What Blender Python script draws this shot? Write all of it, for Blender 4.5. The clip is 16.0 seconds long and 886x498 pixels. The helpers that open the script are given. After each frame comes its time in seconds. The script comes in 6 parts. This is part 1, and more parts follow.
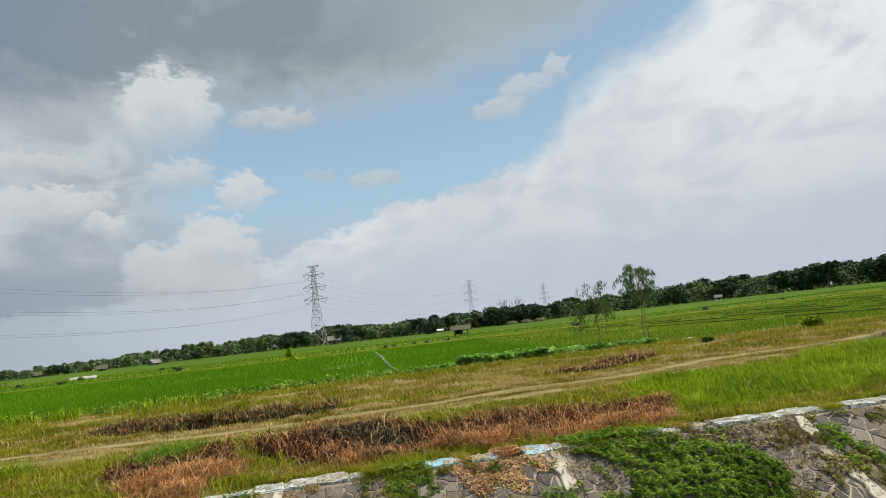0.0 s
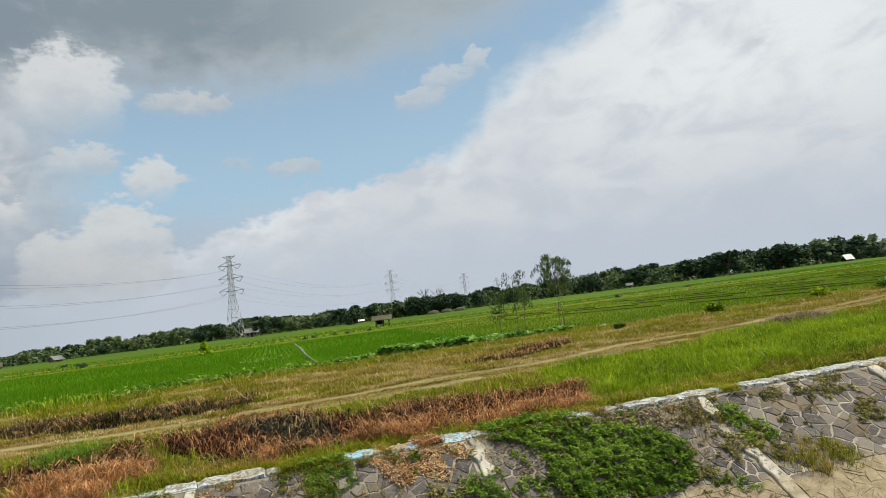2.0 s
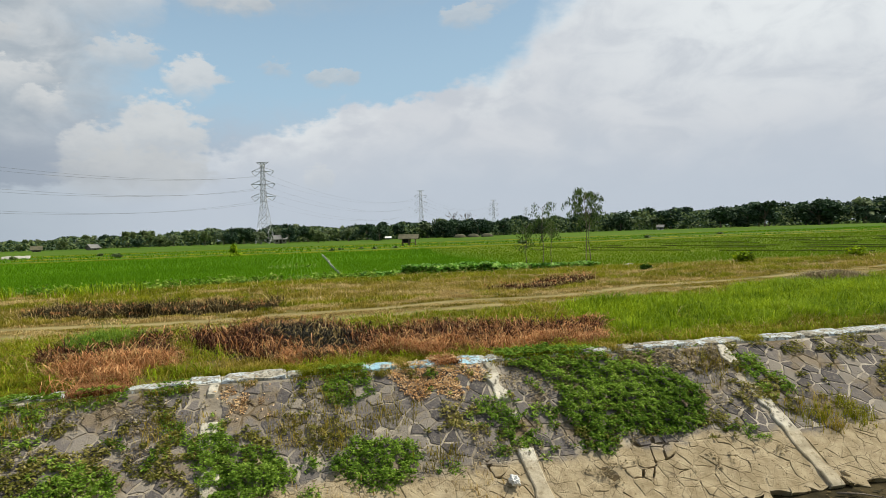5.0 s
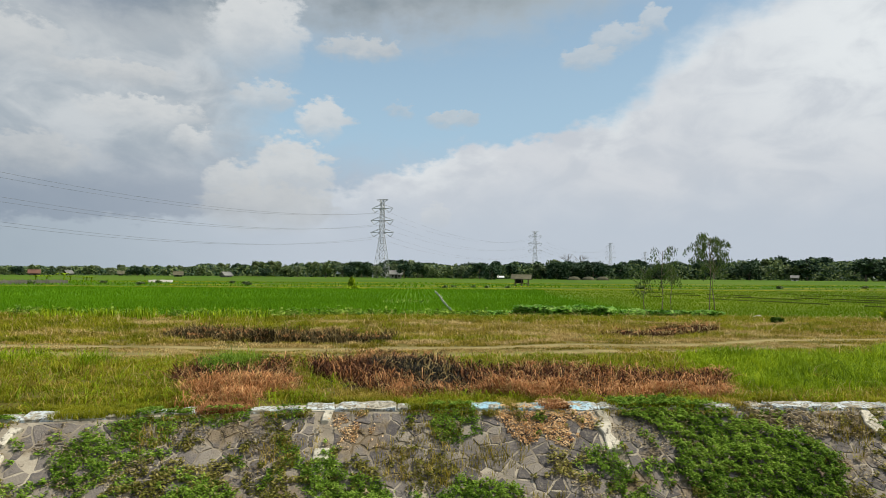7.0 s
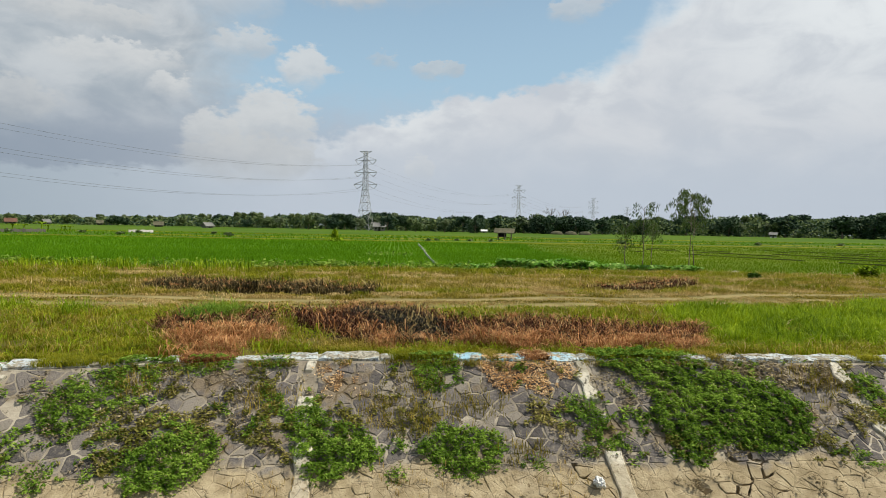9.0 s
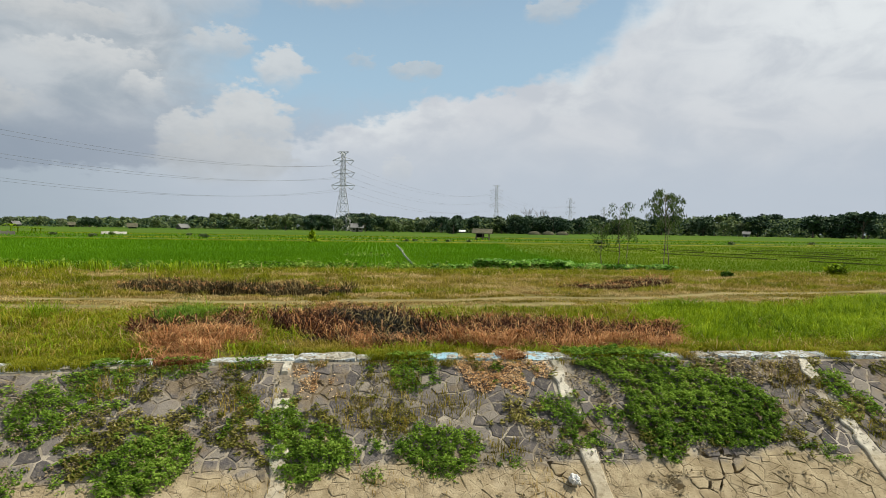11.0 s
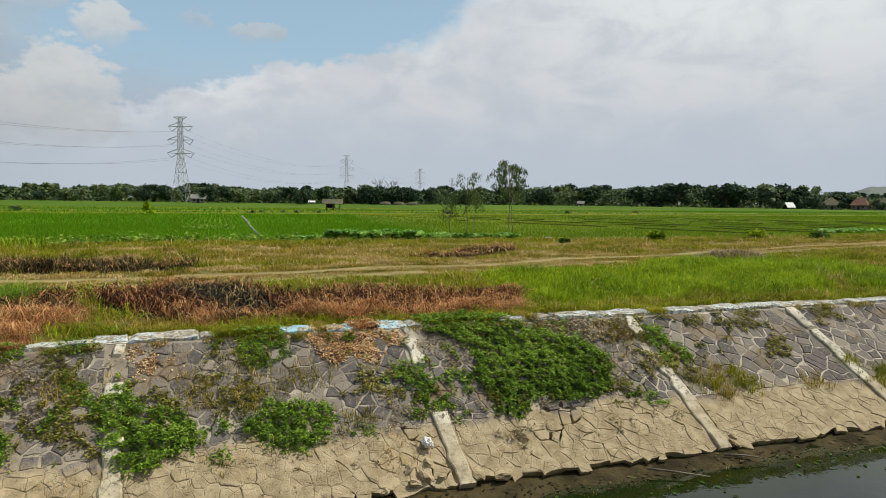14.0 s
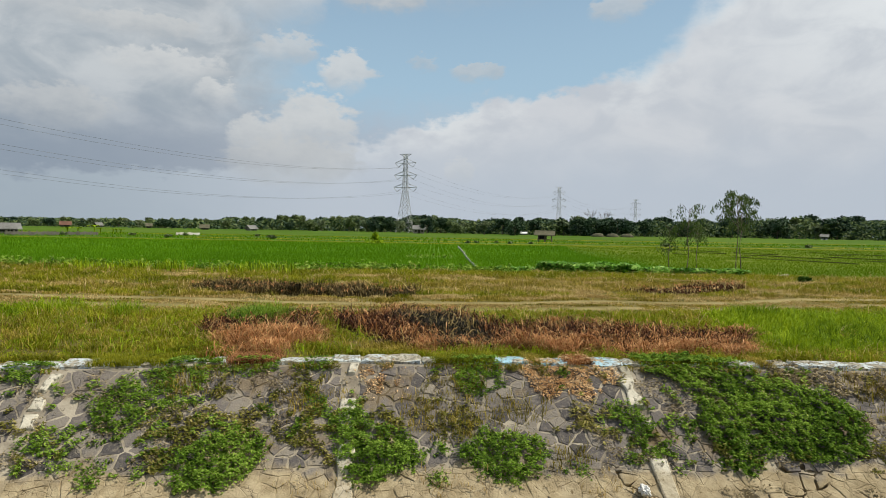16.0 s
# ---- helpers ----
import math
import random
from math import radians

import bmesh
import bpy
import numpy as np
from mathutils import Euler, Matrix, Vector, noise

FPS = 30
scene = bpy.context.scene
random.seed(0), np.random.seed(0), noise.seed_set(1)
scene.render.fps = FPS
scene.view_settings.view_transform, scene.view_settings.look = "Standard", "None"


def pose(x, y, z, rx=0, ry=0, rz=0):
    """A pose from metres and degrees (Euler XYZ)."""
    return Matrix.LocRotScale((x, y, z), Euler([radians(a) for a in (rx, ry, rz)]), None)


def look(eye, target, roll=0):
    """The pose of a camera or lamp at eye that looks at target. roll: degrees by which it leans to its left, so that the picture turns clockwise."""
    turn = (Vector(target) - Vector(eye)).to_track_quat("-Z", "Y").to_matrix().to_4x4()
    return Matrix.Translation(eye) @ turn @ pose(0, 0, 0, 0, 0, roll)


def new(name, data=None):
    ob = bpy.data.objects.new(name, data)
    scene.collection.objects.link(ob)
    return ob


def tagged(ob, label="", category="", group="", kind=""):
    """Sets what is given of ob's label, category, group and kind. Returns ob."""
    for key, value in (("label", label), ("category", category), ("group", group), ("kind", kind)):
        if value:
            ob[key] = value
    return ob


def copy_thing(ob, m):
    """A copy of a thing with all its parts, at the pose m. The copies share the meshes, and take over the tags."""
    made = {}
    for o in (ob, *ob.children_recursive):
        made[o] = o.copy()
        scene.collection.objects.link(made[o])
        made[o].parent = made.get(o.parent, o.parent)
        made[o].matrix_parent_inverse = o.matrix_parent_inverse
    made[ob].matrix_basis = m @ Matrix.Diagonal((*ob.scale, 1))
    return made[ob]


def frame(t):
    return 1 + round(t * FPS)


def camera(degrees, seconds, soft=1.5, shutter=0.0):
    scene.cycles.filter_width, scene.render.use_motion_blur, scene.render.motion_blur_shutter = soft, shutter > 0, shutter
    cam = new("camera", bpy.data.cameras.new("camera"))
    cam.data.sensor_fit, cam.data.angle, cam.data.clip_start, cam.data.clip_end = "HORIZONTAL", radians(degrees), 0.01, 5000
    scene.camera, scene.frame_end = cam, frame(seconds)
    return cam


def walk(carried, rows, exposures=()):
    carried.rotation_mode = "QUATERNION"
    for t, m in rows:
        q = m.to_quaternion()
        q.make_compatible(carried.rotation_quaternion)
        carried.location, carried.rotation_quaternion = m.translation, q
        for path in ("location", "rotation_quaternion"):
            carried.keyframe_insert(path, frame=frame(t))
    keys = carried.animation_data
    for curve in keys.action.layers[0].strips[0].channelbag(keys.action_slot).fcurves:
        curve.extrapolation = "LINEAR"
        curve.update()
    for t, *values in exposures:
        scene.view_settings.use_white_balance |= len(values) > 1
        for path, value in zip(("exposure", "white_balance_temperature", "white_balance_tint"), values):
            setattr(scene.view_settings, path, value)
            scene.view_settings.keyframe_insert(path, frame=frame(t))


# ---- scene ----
cam = camera(68.5, 16.0, soft=0.6)
# seconds, eye (x along the canal, y across it, z up from the coping), yaw, pitch, roll
ROWS = [
    (0.0, -0.023, -0.036, 1.809, -7.97, 6.90, 6.40),
    (0.5, -0.013, -0.014, 1.822, -11.95, 6.57, 6.81),
    (1.0, 0.001, -0.008, 1.810, -14.33, 5.70, 7.65),
    (1.5, -0.001, -0.013, 1.811, -15.41, 5.10, 7.72),
    (2.0, 0.005, -0.017, 1.815, -14.89, 5.20, 7.15),
    (2.5, 0.005, -0.005, 1.811, -14.70, 4.55, 5.46),
    (3.0, 0.017, -0.012, 1.822, -16.54, 5.46, 5.29),
    (3.2, -0.001, -0.002, 1.816, -16.51, 5.33, 5.20),
    (5.3, -0.008, 0.040, 1.811, -10.55, -1.84, 0.03),
    (5.5, -0.013, 0.028, 1.788, -8.95, -1.88, -1.77),
    (6.0, -0.021, 0.020, 1.794, -4.10, -1.85, -1.80),
    (6.5, -0.024, 0.005, 1.796, -2.79, 0.51, -0.72),
    (7.0, -0.022, 0.007, 1.807, -2.63, 2.25, -0.45),
    (7.5, -0.027, 0.018, 1.805, -4.48, -2.07, -0.62),
    (8.0, -0.028, 0.016, 1.804, -3.81, -2.18, -1.02),
    (8.5, -0.028, 0.002, 1.799, -4.06, -2.03, -1.05),
    (10.8, -0.014, -0.026, 1.795, -4.14, -1.61, -1.12),
    (11.0, -0.000, -0.033, 1.796, -6.01, -1.77, -0.87),
    (11.5, 0.015, -0.039, 1.791, -10.84, -2.17, -0.60),
    (12.0, 0.060, -0.007, 1.786, -18.18, -3.11, -0.67),
    (12.5, 0.097, -0.032, 1.790, -25.46, -3.30, -0.93),
    (13.0, 0.112, -0.009, 1.777, -30.32, -3.02, -0.66),
    (13.5, 0.086, 0.019, 1.776, -28.57, -4.04, -0.55),
    (14.0, 0.020, 0.028, 1.777, -19.07, -4.19, -0.67),
    (14.5, -0.010, 0.016, 1.781, -9.58, -4.25, -0.88),
    (15.0, -0.018, 0.002, 1.788, -4.07, -3.67, -0.94),
    (15.5, -0.048, 0.004, 1.797, -2.81, -3.37, -1.21),
    (16.0, -0.056, -0.006, 1.813, -0.62, -1.71, -0.99),
]
walk(cam, [(t, pose(x, y, z, 90 + p, r, w)) for t, x, y, z, w, p, r in ROWS], exposures=((0.0, 0.03), (8.5, 0.02), (11.0, 0.0), (14.0, -0.04), (16.0, -0.04)))

# ---- world and sun ----
SUN_EL, SUN_AZ = 58.0, 95.0  # azimuth from straight across the canal towards the right


class Nodes:
    """Small helper that chains shader nodes."""

    def __init__(self, tree):
        self.tree = tree

    def add(self, kind, **values):
        n = self.tree.nodes.new(kind)
        for k, v in values.items():
            setattr(n, k, v)
        return n

    def put(self, socket, v):
        if hasattr(v, "is_output"):
            self.tree.links.new(v, socket)
        else:
            socket.default_value = v

    def m(self, op, a, b=0.0, c=0.0, clamp=False):
        n = self.add("ShaderNodeMath", operation=op, use_clamp=clamp)
        for s, v in zip(n.inputs, (a, b, c)):
            self.put(s, v)
        return n.outputs[0]

    def step(self, v, lo, hi, smooth=True):
        n = self.add("ShaderNodeMapRange", interpolation_type="SMOOTHSTEP" if smooth else "LINEAR")
        for s, x in zip(n.inputs[:3], (v, lo, hi)):
            self.put(s, x)
        return n.outputs[0]

    def mix(self, f, a, b, blend="MIX"):
        n = self.add("ShaderNodeMix", data_type="RGBA", blend_type=blend)
        self.put(n.inputs[0], f)
        for s, v in ((n.inputs[6], a), (n.inputs[7], b)):
            self.put(s, (*v, 1.0) if isinstance(v, tuple) and len(v) == 3 else v)
        return n.outputs[2]

    def noise(self, vec, scale, detail=4.0, rough=0.55, distort=0.0):
        n = self.add("ShaderNodeTexNoise")
        if vec is not None:
            self.put(n.inputs["Vector"], vec)
        n.inputs["Scale"].default_value, n.inputs["Detail"].default_value = scale, detail
        n.inputs["Roughness"].default_value, n.inputs["Distortion"].default_value = rough, distort
        return n.outputs["Fac"]

    def ramp(self, v, stops, smooth="LINEAR"):
        n = self.add("ShaderNodeValToRGB")
        n.color_ramp.interpolation = smooth
        e = n.color_ramp.elements
        while len(e) < len(stops):
            e.new(0.5)
        for el, (p, c) in zip(e, stops):
            el.position, el.color = p, (*c, 1.0) if isinstance(c, tuple) else (c, c, c, 1.0)
        self.put(n.inputs[0], v)
        return n.outputs[0]


world = bpy.data.worlds.new("sky")
scene.world = world
world.use_nodes = True
N = Nodes(world.node_tree)
world.node_tree.nodes.clear()
way = N.add("ShaderNodeTexCoord").outputs["Generated"]
sep = N.add("ShaderNodeSeparateXYZ")
N.put(sep.inputs[0], way)
az = N.m("MULTIPLY", N.m("ARCTAN2", sep.outputs[0], sep.outputs[1]), 57.2958)
el = N.m("MULTIPLY", N.m("ARCSINE", sep.outputs[2]), 57.2958)
sky = N.add("ShaderNodeTexSky", sky_type="NISHITA", sun_disc=False, sun_elevation=radians(SUN_EL), sun_rotation=radians(SUN_AZ))
sky.dust_density, sky.ozone_density = 1.6, 1.2
flat = N.add("ShaderNodeCombineXYZ")
N.put(flat.inputs[0], N.m("MULTIPLY", az, 0.1))
N.put(flat.inputs[1], N.m("MULTIPLY", el, 0.17))
flat = flat.outputs[0]
big = N.m("SUBTRACT", N.noise(flat, 1.1, 4.0, 0.5), 0.5)
mid = N.m("SUBTRACT", N.noise(flat, 3.2, 5.0, 0.55), 0.5)
fine = N.m("SUBTRACT", N.noise(flat, 9.0, 5.0, 0.55), 0.5)
blob = N.noise(flat, 1.7, 5.0, 0.55, 0.6)
soft = N.noise(flat, 0.9, 3.0, 0.5, 0.3)


def edge(points):
    """A cloud edge: elevation in degrees over azimuth, as a curve."""
    lo, hi = -100.0, 140.0
    v = N.step(az, lo, hi, False)
    return N.m("MULTIPLY", N.ramp(v, [((a - lo) / (hi - lo), e / 90.0) for a, e in points], "EASE"), 90.0)


rough_edge = N.m("ADD", N.m("MULTIPLY", big, 3.0), N.m("ADD", N.m("MULTIPLY", mid, 3.4), N.m("MULTIPLY", fine, 1.6)))
blue = N.mix(1.0, sky.outputs[0], (0.133, 0.131, 0.117), "MULTIPLY")
blue = N.mix(N.step(el, 30.0, 2.0), blue, (0.40, 0.55, 0.68))
blue = N.mix(0.25, blue, (0.42, 0.56, 0.71))
# grey layers on one side and the haze low down
shade = N.step(N.m("ADD", blob, N.m("MULTIPLY", mid, 0.35)), 0.32, 0.68)
left_cloud = N.mix(shade, (0.41, 0.435, 0.475), (0.60, 0.595, 0.61))
left = N.step(N.m("ADD", az, N.m("MULTIPLY", rough_edge, 1.6)), -9.0, -19.0)
sky_c = N.mix(N.m("MULTIPLY", left, 0.95), blue, left_cloud)
haze = N.mix(N.step(az, -34.0, 10.0), (0.285, 0.325, 0.395), (0.52, 0.53, 0.59))
sky_c = N.mix(N.m("MULTIPLY", N.step(N.m("ADD", el, N.m("MULTIPLY", rough_edge, 0.8)), 12.5, 5.5), 0.95), sky_c, haze)
# the wide bright bank
bank_edge = edge(((-100, 3), (-22, 4.0), (-13, 5.0), (-6, 7.2), (-0.2, 9.3), (5, 10.9), (11, 12.0), (17, 13.0), (19.5, 14.4), (22.0, 17.0), (26.0, 19.6), (32, 22.0), (37, 26), (46, 45), (70, 80), (140, 80)))
above = N.m("SUBTRACT", el, bank_edge)
wide = N.m("ADD", N.m("MULTIPLY", N.step(az, 12.0, 24.0), 1.7), 0.55)
bank = N.step(N.m("DIVIDE", N.m("ADD", above, N.m("MULTIPLY", rough_edge, 0.95)), wide), 1.0, -0.8)
crest = N.step(N.m("ADD", above, N.m("MULTIPLY", rough_edge, 1.1)), -4.2, 0.3)
bank_c = N.mix(shade, (0.57, 0.575, 0.62), (0.65, 0.64, 0.67))
bank_c = N.mix(N.m("MULTIPLY", crest, N.step(N.m("ADD", soft, N.m("MULTIPLY", mid, 0.5)), 0.38, 0.6)), bank_c, (0.73, 0.72, 0.735))
bright = N.m("MULTIPLY", N.step(az, 14.0, 40.0), N.step(el, 6.0, 17.0))
bank_c = N.mix(N.m("MULTIPLY", bright, N.step(N.m("ADD", blob, N.m("MULTIPLY", mid, 0.3)), 0.15, 0.60)), bank_c, (0.80, 0.79, 0.80))
bank_c = N.mix(N.m("MULTIPLY", N.step(N.m("ADD", el, N.m("MULTIPLY", big, 6.0)), 9.5, 3.0), 0.9), bank_c, N.mix(N.step(az, -34.0, -6.0), (0.35, 0.40, 0.46), (0.51, 0.54, 0.61)))
sky_c = N.mix(bank, sky_c, bank_c)
# the dark layer overhead
dark_edge = edge(((-100, 17), (-45, 17), (-31, 19.0), (-24, 18.4), (-19, 19.4), (-12, 21.0), (-7, 20.4), (1, 20.5), (8, 21.1), (14, 22.8), (22, 24.4), (28, 26.6), (38, 32), (60, 70), (140, 80)))
over = N.m("ADD", N.m("SUBTRACT", el, dark_edge), N.m("MULTIPLY", rough_edge, 0.9))
dark_c = N.mix(N.step(N.m("ADD", over, N.m("MULTIPLY", big, 4.0)), -1.5, 4.0), (0.50, 0.505, 0.525), N.mix(N.step(az, -34.0, -12.0), (0.215, 0.26, 0.345), (0.245, 0.285, 0.325)))
dark_c = N.mix(N.m("MULTIPLY", N.step(az, -4.0, 16.0), 0.65), dark_c, (0.43, 0.465, 0.49))
dark_c = N.mix(N.m("MULTIPLY", N.step(blob, 0.5, 0.68), 0.45), dark_c, (0.36, 0.39, 0.42))
sky_c = N.mix(N.step(over, -3.0, 2.6), sky_c, dark_c)
# single heaps of cloud: azimuth, elevation, half width, half height, brightness, density
for a, e, w, h, b, d in ((-13.6, 20.0, 4.4, 3.6, 0.66, 0.9), (-24.5, 15.3, 5.5, 1.1, 0.58, 0.8), (-22.5, 12.6, 5.0, 1.4, 0.62, 0.85), (-32.0, 16.4, 4.5, 2.4, 0.60, 0.8), (-30.0, 8.6, 5.0, 1.9, 0.56, 0.6), (-13.0, 14.8, 3.0, 1.3, 0.60, 0.7),
                         (-8.0, 13.0, 2.3, 2.0, 0.64, 0.85), (-18.6, 10.9, 2.1, 1.2, 0.62, 0.85), (-10.6, 8.0, 3.9, 3.9, 0.62, 0.92), (-15.4, 7.4, 2.6, 2.2, 0.60, 0.85), (-12.5, 5.4, 6.0, 2.4, 0.55, 0.7), (3.2, 13.4, 2.2, 0.9, 0.56, 0.6), (-1.2, 14.1, 1.6, 0.8, 0.54, 0.4),
                         (15.2, 18.2, 2.6, 1.2, 0.58, 0.6), (17.6, 19.6, 2.4, 1.4, 0.6, 0.6), (20.5, 20.6, 1.4, 1.6, 0.62, 0.6), (-5.0, 19.0, 3.8, 1.2, 0.56, 0.75), (2.0, 5.0, 1.5, 1.3, 0.62, 0.4)):
    dx = N.m("DIVIDE", N.m("SUBTRACT", N.m("ADD", az, N.m("MULTIPLY", mid, 3.6)), a), w)
    dy = N.m("DIVIDE", N.m("SUBTRACT", N.m("ADD", el, N.m("MULTIPLY", fine, 1.8)), e), h)
    r = N.m("ADD", N.m("MULTIPLY", dx, dx), N.m("MULTIPLY", dy, dy))
    r = N.m("ADD", r, N.m("ADD", N.m("MULTIPLY", mid, 1.3), N.m("MULTIPLY", fine, 1.2)))
    c = N.mix(N.step(N.m("ADD", dy, N.m("MULTIPLY", mid, 2.5)), -0.9, 0.9), (b * 0.84, b * 0.85, b * 0.89), (b * 1.07, b * 1.04, b * 1.04))
    low = N.step(N.m("ADD", dy, N.m("MULTIPLY", big, 1.5)), -1.15, 0.15)
    sky_c = N.mix(N.m("MULTIPLY", N.m("MULTIPLY", N.step(r, 1.15, 0.45), low), d), sky_c, c)
sky_c = N.mix(N.step(el, -0.5, -3.0), sky_c, (0.20, 0.21, 0.17))
sky_c = N.mix(1.0, sky_c, (0.955, 1.015, 1.025), "MULTIPLY")
back = N.add("ShaderNodeBackground")
N.put(back.inputs[0], sky_c)
back.inputs[1].default_value = 1.0
N.tree.links.new(back.outputs[0], N.add("ShaderNodeOutputWorld").inputs[0])

sun = new("sun", bpy.data.lights.new("sun", "SUN"))
sun.data.energy, sun.data.angle, sun.data.color = 4.0, radians(0.8), (1.0, 0.92, 0.76)
a, e = radians(SUN_AZ), radians(SUN_EL)
sun.matrix_world = look((0, 0, 50), (-math.sin(a) * math.cos(e) * 50, -math.cos(a) * math.cos(e) * 50, 50 - math.sin(e) * 50))

# ---- materials ----


def surface(name, rough=0.8, spec=0.3, metal=0.0):
    mat = bpy.data.materials.new(name)
    mat.use_nodes = True
    n = Nodes(mat.node_tree)
    b = mat.node_tree.nodes["Principled BSDF"]
    b.inputs["Roughness"].default_value, b.inputs["Metallic"].default_value = rough, metal
    b.inputs["Specular IOR Level"].default_value = spec
    n.bsdf = b
    n.mat = mat
    n.pos = n.add("ShaderNodeNewGeometry").outputs["Position"]
    return n


def bump(n, height, strength=0.4, dist=0.02):
    k = n.add("ShaderNodeBump")
    k.inputs["Strength"].default_value, k.inputs["Distance"].default_value = strength, dist
    n.put(k.inputs["Height"], height)
    n.tree.links.new(k.outputs[0], n.bsdf.inputs["Normal"])


def plain(name, c1, c2, scale=3.0, fine=30.0, rough=0.8, spec=0.3, metal=0.0, rel=0.3, dist=0.01):
    n = surface(name, rough, spec, metal)
    f = n.m("ADD", n.m("MULTIPLY", n.noise(n.pos, scale), 0.6), n.m("MULTIPLY", n.noise(n.pos, fine, 3.0), 0.4))
    n.put(n.bsdf.inputs["Base Color"], n.mix(n.step(f, 0.35, 0.65), c1, c2))
    bump(n, n.noise(n.pos, fine * 1.5, 3.0), rel, dist)
    return n.mat


def leafy(name, cols, patch=0.6, translucent=0.35, rough=0.65):
    """Blades and leaves: a colour for each island and slow drifts over the ground."""
    n = surface(name, rough, 0.12)
    geo = n.add("ShaderNodeNewGeometry")
    f = n.m("ADD", n.m("MULTIPLY", geo.outputs["Random Per Island"], 0.45), n.m("MULTIPLY", n.step(n.noise(n.pos, patch, 3.0), 0.3, 0.7), 0.3))
    f = n.m("ADD", f, n.m("MULTIPLY", n.step(n.noise(n.pos, patch * 9.0, 2.0), 0.32, 0.68), 0.25))
    f = n.m("ADD", n.m("MULTIPLY", f, 1.45), -0.225, clamp=True)
    k = len(cols) - 1
    col = n.ramp(f, [(i / k, c) for i, c in enumerate(cols)])
    n.put(n.bsdf.inputs["Base Color"], col)
    t = n.add("ShaderNodeBsdfTranslucent")
    n.put(t.inputs[0], col)
    mx = n.add("ShaderNodeMixShader")
    mx.inputs[0].default_value = translucent
    n.tree.links.new(n.bsdf.outputs[0], mx.inputs[1])
    n.tree.links.new(t.outputs[0], mx.inputs[2])
    n.tree.links.new(mx.outputs[0], n.tree.nodes["Material Output"].inputs[0])
    return n.mat


M_GRASS = leafy("green grass", ((0.08, 0.10, 0.005), (0.22, 0.24, 0.010), (0.42, 0.40, 0.03)), 0.5)
M_LUSH = leafy("lush grass", ((0.07, 0.13, 0.004), (0.22, 0.34, 0.008), (0.42, 0.52, 0.02)), 0.6)
M_DRY = leafy("dry grass", ((0.10, 0.090, 0.010), (0.28, 0.235, 0.03), (0.56, 0.43, 0.10)), 0.5, 0.35)
M_STRAW = leafy("straw", ((0.28, 0.19, 0.06), (0.50, 0.37, 0.14), (0.72, 0.58, 0.30)), 0.8, 0.3)
M_DEAD = leafy("dead grass", ((0.07, 0.025, 0.010), (0.36, 0.16, 0.06), (0.70, 0.42, 0.20)), 2.2, 0.3)
M_CHAR = leafy("charred grass", ((0.005, 0.006, 0.005), (0.012, 0.013, 0.010), (0.055, 0.050, 0.034)), 1.6, 0.1)
M_SCORCH = leafy("scorched grass", ((0.012, 0.012, 0.005), (0.035, 0.030, 0.012), (0.17, 0.12, 0.05)), 0.9, 0.1)
M_BROWN = leafy("brown dead grass", ((0.007, 0.004, 0.003), (0.036, 0.013, 0.008), (0.17, 0.065, 0.032)), 2.2, 0.2)
M_RICE = leafy("rice", ((0.085, 0.20, 0.003), (0.12, 0.27, 0.004), (0.17, 0.34, 0.008)), 0.05)
M_OLIVE = leafy("young rice", ((0.10, 0.185, 0.004), (0.145, 0.25, 0.005), (0.20, 0.31, 0.012)), 0.05)
M_CREEP = leafy("creeper leaves", ((0.050, 0.115, 0.012), (0.185, 0.32, 0.034), (0.42, 0.57, 0.10)), 1.5, 0.45)
M_CREEP_DRY = leafy("wilted creeper", ((0.09, 0.11, 0.015), (0.24, 0.23, 0.05), (0.46, 0.40, 0.15)), 1.5, 0.35)
M_DEADLEAF = leafy("fallen leaves", ((0.48, 0.28, 0.12), (0.70, 0.47, 0.24), (0.85, 0.67, 0.42)), 1.5, 0.25)
M_LITTER = leafy("dry litter", ((0.13, 0.10, 0.055), (0.30, 0.245, 0.14), (0.50, 0.42, 0.26)), 1.5, 0.2)
M_FALLEN = leafy("fallen straw", ((0.17, 0.065, 0.022), (0.46, 0.21, 0.08), (0.74, 0.46, 0.22)), 2.2, 0.25)
M_BROAD = leafy("broad leaves", ((0.04, 0.13, 0.010), (0.16, 0.36, 0.04), (0.50, 0.68, 0.20)), 1.0, 0.35, 0.4)
M_DARKLEAF = leafy("dark leaves", ((0.02, 0.05, 0.005), (0.05, 0.11, 0.012), (0.08, 0.17, 0.02)), 1.0, 0.25)
M_WILLOW = leafy("narrow leaves", ((0.04, 0.07, 0.015), (0.08, 0.13, 0.03), (0.15, 0.21, 0.07)), 1.0, 0.4)
M_WOOD_A = leafy("far leaves olive", ((0.085, 0.125, 0.050), (0.14, 0.19, 0.072), (0.20, 0.25, 0.10)), 0.02, 0.22)
# Bluish dark and pale grey-green: distance haze is mixed into these leaf colours.
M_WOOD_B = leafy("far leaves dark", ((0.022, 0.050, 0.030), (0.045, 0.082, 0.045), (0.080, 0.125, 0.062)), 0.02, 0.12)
M_WOOD_C = leafy("far leaves hazed grey green", ((0.12, 0.165, 0.092), (0.19, 0.235, 0.125), (0.25, 0.30, 0.16)), 0.02, 0.22)
M_BARK = plain("bark", (0.10, 0.08, 0.06), (0.22, 0.18, 0.14), 4.0, 40.0)
M_SOIL = plain("soil", (0.10, 0.075, 0.045), (0.20, 0.15, 0.09), 1.0, 25.0)
# Steel is lightened so its colour includes the haze over the distance.
M_STEEL = plain("galvanised steel", (0.30, 0.31, 0.32), (0.42, 0.43, 0.44), 0.2, 5.0, 0.5, 0.5, 0.5)
